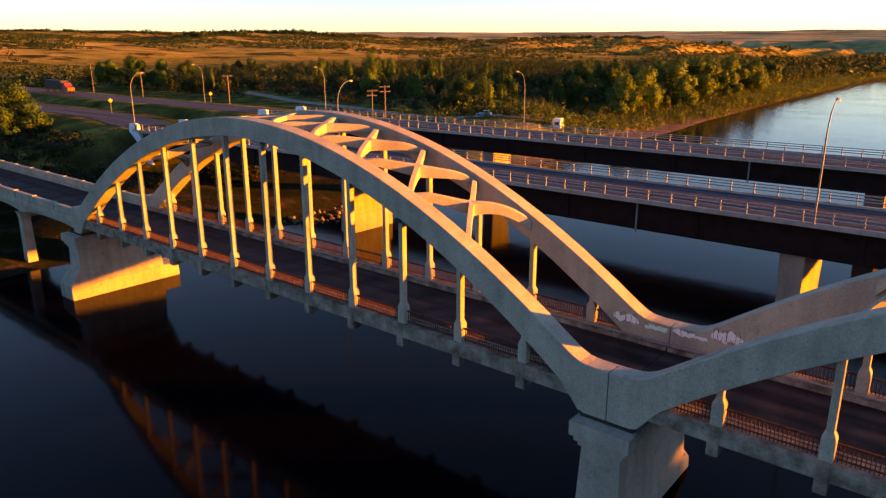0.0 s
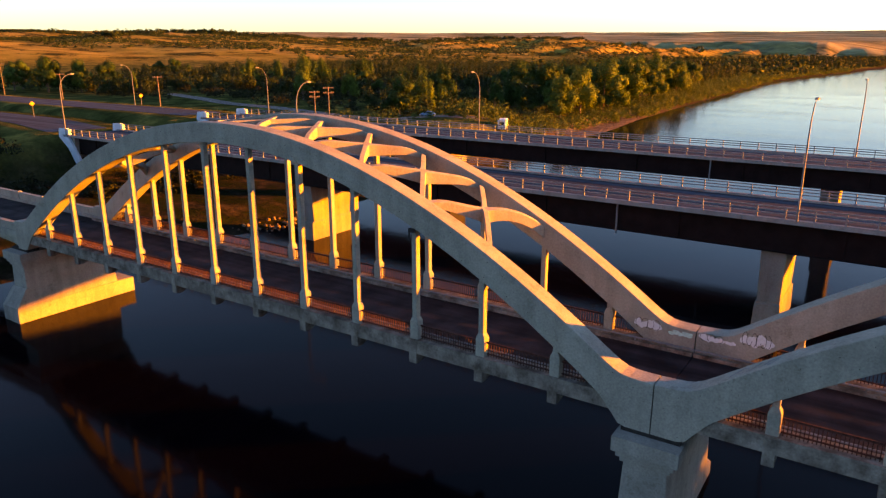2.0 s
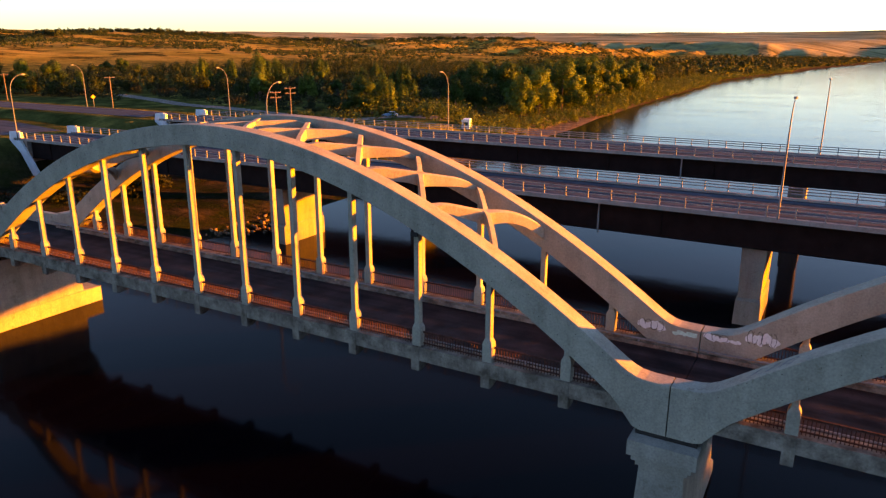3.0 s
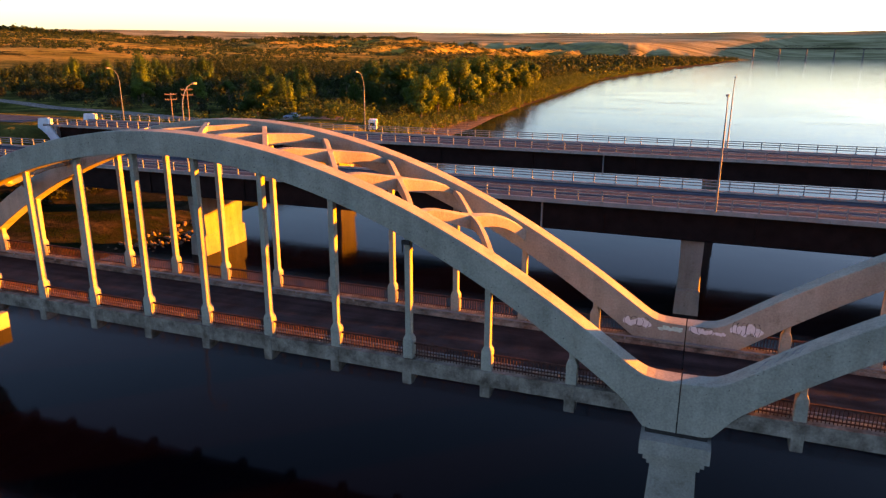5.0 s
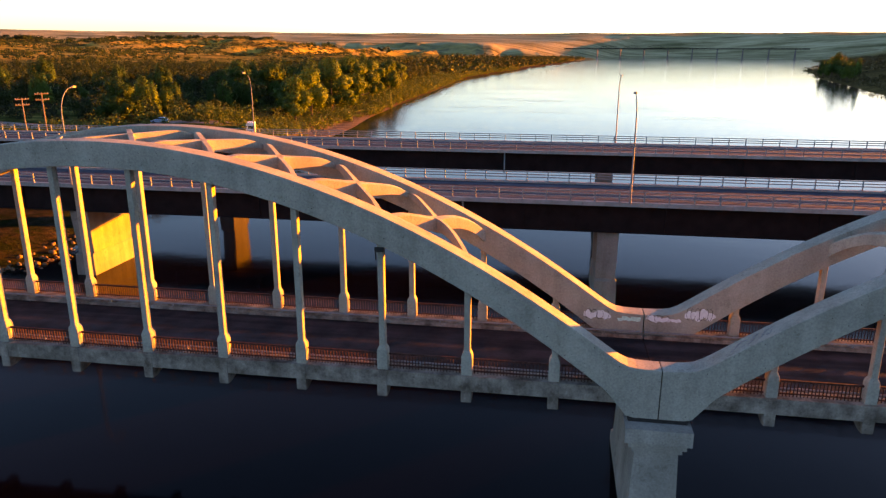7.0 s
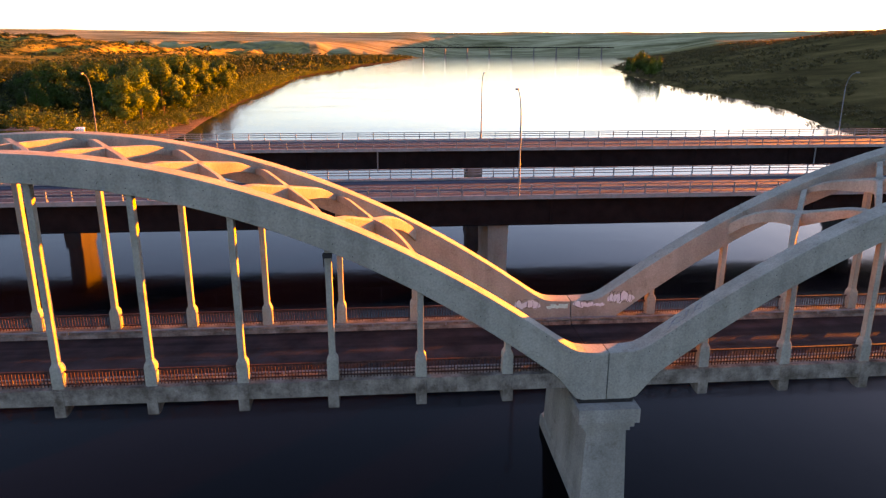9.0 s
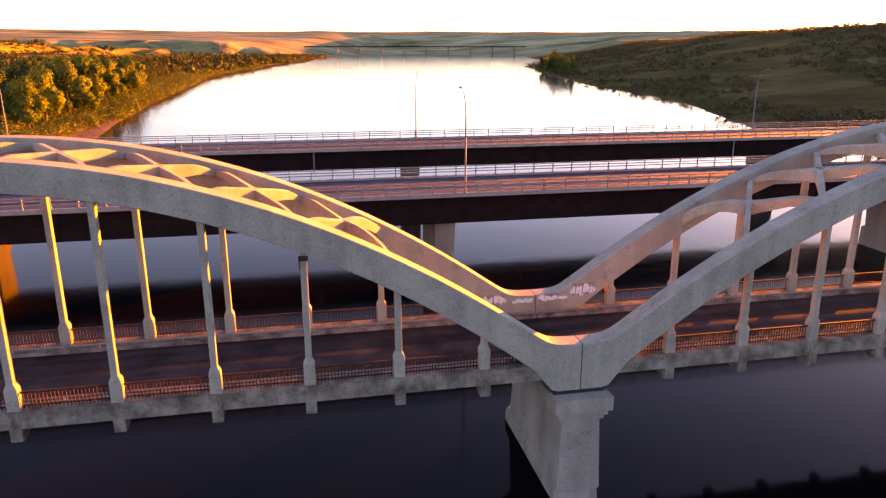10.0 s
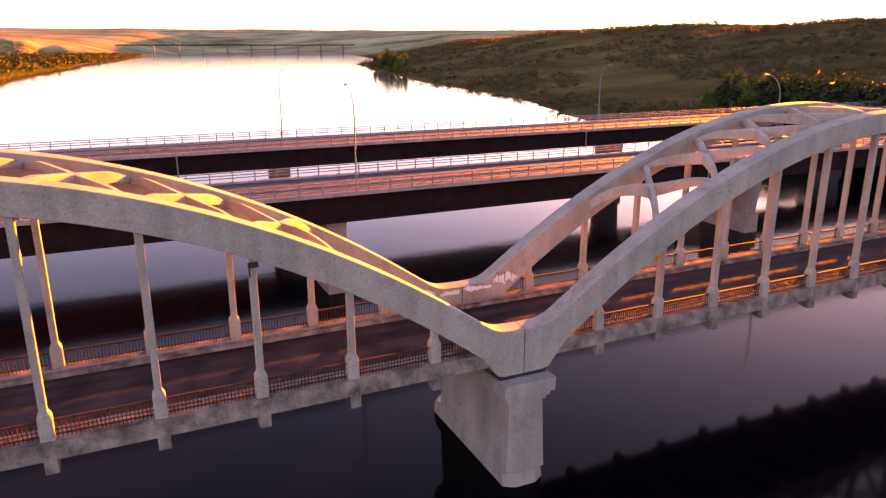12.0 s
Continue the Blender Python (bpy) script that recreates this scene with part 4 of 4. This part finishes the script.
def raw_mesh(name, v, f, out, mat):
    """Leaf faces; each leaf takes the direction in which its clump bulges as its normal."""
    me = bpy.data.meshes.new(name)
    me.vertices.add(len(v))
    me.vertices.foreach_set("co", v.ravel())
    me.loops.add(f.size)
    me.loops.foreach_set("vertex_index", f.ravel())
    me.polygons.add(len(f))
    me.polygons.foreach_set("loop_start", np.arange(0, f.size, 4))
    me.update(calc_edges=True)
    me.polygons.foreach_set("use_smooth", [True] * len(f))
    me.normals_split_custom_set_from_vertices(out)
    me.materials.append(mat)
    return me


def tree_kind(seed, h, wide, kind, count):
    rng = np.random.default_rng(seed)
    lobes = tree_lobes(rng, h, wide, kind)
    crown = raw_mesh("crown", *leaves(rng, lobes, int(count * 4.2), 0.29), LEAF)
    bm = bmesh.new()
    tube(bm, [(0, 0, -0.5), (0.05, 0, h * 0.12), (0.1, 0.05, h * 0.45), (0, 0.1, h * 0.8)], [0.34, 0.27, 0.18, 0.05], 7)
    for l in lobes[:6]:
        tube(bm, [(0.05, 0.02, h * 0.16), (l[0] * 0.5, l[1] * 0.5, l[2] * 0.6), (l[0], l[1], l[2])], [0.16, 0.1, 0.03], 5)
    trunk = mesh_of("trunk", bm, BARK)
    t = thing("tree", "leafy green cottonwood tree lit golden from one side", "tree", "trees on the river bank")
    part("trunk", trunk, BARK, t)
    part("crown", crown, LEAF, t)
    return t


KINDS = [tree_kind(11, 14.0, 4.2, 0, 1500), tree_kind(12, 12.0, 3.6, 0, 1200), tree_kind(13, 15.5, 5.2, 0, 1800), tree_kind(14, 10.5, 5.0, 1, 1300), tree_kind(15, 12.5, 6.0, 1, 1700), tree_kind(16, 8.0, 3.4, 1, 900)]
PLANTED = []


def off_road(x, y):
    if x < -100:
        for y0 in (40.3, 69.9):
            if abs(y - road_line(y0, x)) < 15:
                return False
        if abs(y - (138 + 0.0011 * (x + 100) ** 2)) < 8 and x > -290:
            return False
    return True


def plant(kind, x, y, s=1.0, rz=0.0):
    t = KINDS[kind]
    PLANTED.append((x, y))
    m = pose(x, y, land(x, y) - 0.15, 0, 0, rz) @ Matrix.Diagonal((s, s, s, 1))
    c = copy_thing(t, m)
    c.scale = (s, s, s)
    return c


# single trees that stand out
for k, x, y, s in [(2, -125, 158, 1.0), (0, -121, 163, 0.95), (0, -117, 192, 1.0), (2, -112, 198, 0.95), (1, -122, 196, 0.9), (4, -94, 198, 1.3), (3, -99, 206, 1.3), (4, -96, 220, 1.5), (4, -95, 242, 1.6), (3, -98, 254, 1.7), (4, -103, 266, 1.7), (4, -101, 282, 1.75), (3, -99, 298, 1.8), (4, -107, 312, 1.7), (4, -103, 330, 1.6), (3, -106, 348, 1.7), (4, -101, 366, 1.6),
                   (4, -146, 26, 1.0), (3, -155, 27, 1.15), (5, -140, 21, 0.8), (3, -160, 20, 1.1), (5, -148, 17, 0.7), (4, -333, 147, 1.4), (2, -342, 152, 1.2), (4, -324, 158, 1.3), (3, -352, 141, 1.35), (4, -314, 167, 1.25), (3, -362, 150, 1.4), (4, -396, 262, 1.1), (3, -404, 258, 1.1), (3, -388, 268, 0.9), (1, -101, 151, 0.55), (1, -96, 158, 0.6), (5, -140, 160, 0.9)]:
    plant(k, x, y, s, (x * 37 + y * 11) % 360)

for i in range(64):      # tall trees along the western bank further up
    ty = 232 + 225 * ((i * 0.618) % 1.0)
    tx = course(WEST, ty) - 18 - 36 * ((i * 0.41) % 1.0)
    plant((4, 3, 4, 2)[i % 4], tx - 4, ty, 0.95 + 0.5 * ((i * 0.73) % 1.0), i * 53 % 360)
for i in range(34):      # trees on the eastern bank beside the far bridge end
    ty = 80 + 62 * ((i * 0.618) % 1.0)
    tx = course(EAST, ty) + 9 + 30 * ((i * 0.37) % 1.0)
    plant((0, 2, 4, 1)[i % 4], tx, ty, 0.85 + 0.3 * ((i * 0.71) % 1.0), i * 77 % 360)
for i in range(12):      # trees at the point of the eastern bank
    ty = 610 + 190 * ((i * 0.618) % 1.0)
    plant((2, 0, 4, 1)[i % 4], course(EAST, ty) + 5 + 14 * ((i * 0.37) % 1.0), ty, 1.2 + 0.6 * ((i * 0.71) % 1.0), i * 77 % 360)

rng_t = np.random.default_rng(5)
tries = 0
planted = 0
SPARE = []
while tries < 9000:
    tries += 1
    x, y = rng_t.uniform(-420, -82), rng_t.uniform(148, 640)
    d = course(WEST, y) - x
    front = 150 + 0.02 * (-x - 170)
    if d < 26 or y < front or not off_road(x, y):
        continue
    dens = noise.noise(Vector((x * 0.018, y * 0.018, 2.2)))
    if dens < (-0.02 if y < 260 else -0.2) and y < 420:
        continue
    if -128 < x < -88 and 165 < y < 186 or -112 < x < -94 and 186 < y < 240:
        continue
    gap = 7.6 if y < 300 else 7.4
    if any((x - a) ** 2 + (y - b) ** 2 < gap * gap for a, b in PLANTED[-900:]):
        continue
    if planted < 90 and y < 330 and x > -300 and rng_t.random() < 0.16:
        planted += 1
        k = int(rng_t.choice([0, 1, 2, 3, 4, 5], p=[0.24, 0.2, 0.14, 0.16, 0.12, 0.14]))
        plant(k, x, y, rng_t.uniform(0.8, 1.45), rng_t.uniform(0, 360))
    else:
        PLANTED.append((x, y))
        SPARE.append((x, y, rng_t.uniform(0.7, 1.05)))
for t in KINDS:
    for o in (*t.children_recursive, t):
        bpy.data.objects.remove(o)


def scatter_stuff(name, spots, mat, label, category, count, size, seed):
    """Many small plants as one mesh: each spot is (x, y, height, width)."""
    rng = np.random.default_rng(seed)
    vs, fs, ns, base = [], [], [], 0
    for x, y, h, w in spots:
        lobes = [(rng.uniform(-0.5, 0.5) * w, rng.uniform(-0.5, 0.5) * w, h * rng.uniform(0.3, 0.7), w * rng.uniform(0.35, 0.6), w * rng.uniform(0.35, 0.6), h * rng.uniform(0.25, 0.42)) for _ in range(4)]
        v, f, out = leaves(rng, lobes, count, size * (0.6 + 0.4 * h / 6))
        vs.append(v + np.array([x, y, land(x, y) - 0.1]))
        fs.append(f + base)
        ns.append(out)
        base += len(v)
    me = raw_mesh(name, np.concatenate(vs), np.concatenate(fs), np.concatenate(ns), mat)
    return tagged(new(name, me), label, category, kind="stuff")


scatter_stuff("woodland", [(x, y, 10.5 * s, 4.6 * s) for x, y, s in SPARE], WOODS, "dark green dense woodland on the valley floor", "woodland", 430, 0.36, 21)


def spots(n, seed, xr, yr, test, hr, wr):
    rng = np.random.default_rng(seed)
    out, guard = [], 0
    while len(out) < n and guard < n * 40:
        guard += 1
        x, y = rng.uniform(*xr), rng.uniform(*yr)
        if test(x, y, rng):
            k = rng.uniform(0, 1)
            out.append((x, y, hr[0] + (hr[1] - hr[0]) * k, wr[0] + (wr[1] - wr[0]) * k))
    return out


def west_bank(x, y, rng):
    d = course(WEST, y) - x
    return (7 if y < 235 else 2.5) < d < 60 and rng.random() < 1.15 - d / 62 and off_road(x, y) and not (40 < y < 128 and d < 40) and not (165 < y < 215 and d < 10)


scatter_stuff("willow_scrub", spots(3300, 31, (-165, -60), (84, 1000), west_bank, (1.0, 5.8), (1.6, 4.6)), WILLOW, "yellow green willow scrub along the sandy bank", "scrub", 130, 0.33, 32)
scatter_stuff("far_bank_woods", spots(1500, 33, (-420, 120), (620, 2300), lambda x, y, r: 6 < course(WEST, y) - x < 330 and r.random() < 1.05 - (course(WEST, y) - x) / 400, (3, 10), (3, 7)), WOODS, "green woods on the far river bank", "woodland", 44, 1.5, 34)
scatter_stuff("under_bank_scrub", spots(1200, 35, (-190, -70), (-60, 64), lambda x, y, r: course(WEST, y) - x > (5 if y < 10 else 26) and not (-3 < y < 12) and off_road(x, y), (0.8, 3.2), (1.2, 2.8)), UNDER, "green shrubs below the old bridge approach, shade in their colour", "scrub", 80, 0.4, 36)
scatter_stuff("median_scrub", spots(140, 37, (-190, -72), (82, 136), lambda x, y, r: course(WEST, y) - x > 14 and off_road(x, y) and y > 84, (0.6, 2.0), (0.9, 2.0)), WILLOW, "low scrub beside the highway", "scrub", 60, 0.35, 38)


def hill_test(x, y, r):
    return course(WEST, y) - x > 240 and noise.noise(Vector((x * 0.004, y * 0.009, 7.7))) + 0.4 * noise.noise(Vector((x * 0.02, y * 0.02, 1.7))) > 0.12 - 0.42 * smooth(800, 1500, math.hypot(x, y)) and off_road(x, y)


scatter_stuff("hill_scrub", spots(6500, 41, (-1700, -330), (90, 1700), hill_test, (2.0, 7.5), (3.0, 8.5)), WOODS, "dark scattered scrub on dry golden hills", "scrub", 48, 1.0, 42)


def skyline_spots():
    """Tree belts where the western hills meet the sky."""
    rng = np.random.default_rng(61)
    out = []
    for i in range(640):
        a = math.radians(9 + 69 * i / 640)
        patchy = noise.noise(Vector((a * 14, 3.3, 0))) + 0.5 * noise.noise(Vector((a * 45, 8.1, 0)))
        if patchy < (-0.28 if a > math.radians(22) else 0.3):
            continue
        ridge = max(range(700, 2400, 60), key=lambda r: (land(-r * math.sin(a), r * math.cos(a)) - 24) / r)
        k = 0.7 + 0.6 * max(0.0, patchy)
        for _ in range(2):
            r = ridge + rng.uniform(-45, 20)
            out.append((-r * math.sin(a) + rng.uniform(-9, 9), r * math.cos(a) + rng.uniform(-9, 9), rng.uniform(6, 13) * k, rng.uniform(6, 11)))
    return out


scatter_stuff("skyline_woods", skyline_spots(), WOODS, "dark tree belt along the top of the dry hills", "woodland", 34, 1.8, 62)


def east_test(x, y, r):
    d = x - course(EAST, y)
    return 3 < d < 900 and (noise.noise(Vector((x * 0.008, y * 0.008, 3.1))) > -0.1 or d < 30)


scatter_stuff("east_bank_scrub", spots(4600, 43, (170, 1300), (380, 2000), east_test, (1.5, 6.0), (3.5, 9.0)), EASTERN, "dark brown scrub covering the eastern valley side", "scrub", 24, 1.3, 44)
scatter_stuff("east_shore_scrub", spots(1500, 45, (130, 620), (60, 420), east_test, (1.0, 4.2), (2.2, 5.0)), EASTERN, "brown brush on the slope beside the eastern shore", "scrub", 70, 0.6, 46)



# added trees that keep the low sun off the eastern deck and pier
def east_copse(x, y, r):
    return 8 < x - course(EAST, y) < 34 and not (58 < y < 80 and x > 150)


scatter_stuff("east_bank_copse", spots(120, 47, (134, 190), (62, 131), east_copse, (12.5, 16.0), (4.5, 6.0)), WOODS, "dense copse added on the eastern bank to block the low sun", "woodland", 520, 0.46, 48)


def rocks():
    rng = random.Random(8)
    shapes = []
    for k in range(6):
        bm = bmesh.new()
        bmesh.ops.create_icosphere(bm, subdivisions=2, radius=0.5)
        for v in bm.verts:
            v.co *= 1 + 0.45 * noise.noise(v.co * 2.2 + Vector((k * 7, 0, 0)))
            v.co.z *= 0.7
        shapes.append(mesh_of("rock", bm, ROCK))
    for i in range(90):
        y = rng.uniform(34, 54)
        x = course(WEST, y) - rng.uniform(-1.0, 5.0)
        s = rng.uniform(0.3, 0.85)
        ob = new("rock", shapes[i % 6])
        ob.matrix_world = pose(x, y, max(land(x, y), -0.15) + 0.12 * s, rng.uniform(0, 360), rng.uniform(0, 360), rng.uniform(0, 360)) @ Matrix.Diagonal((s, s * 0.8, s, 1))
        tagged(ob, "tan riprap boulder on the river bank", "rock", "riprap rocks on the bank")


ROCK = concrete("riprap_stone", (0.20, 0.145, 0.10), (0.10, 0.072, 0.05), 0.1)
rocks()


# low undergrowth between the single trees, its leaf colour darkened as shade
scatter_stuff("undergrowth", spots(1100, 51, (-330, -92), (150, 360), lambda x, y, r: course(WEST, y) - x > 24 and off_road(x, y), (1.5, 5.0), (2.0, 4.0)), UNDER, "undergrowth between the trees, darkened for the shade there", "scrub", 120, 0.38, 52)
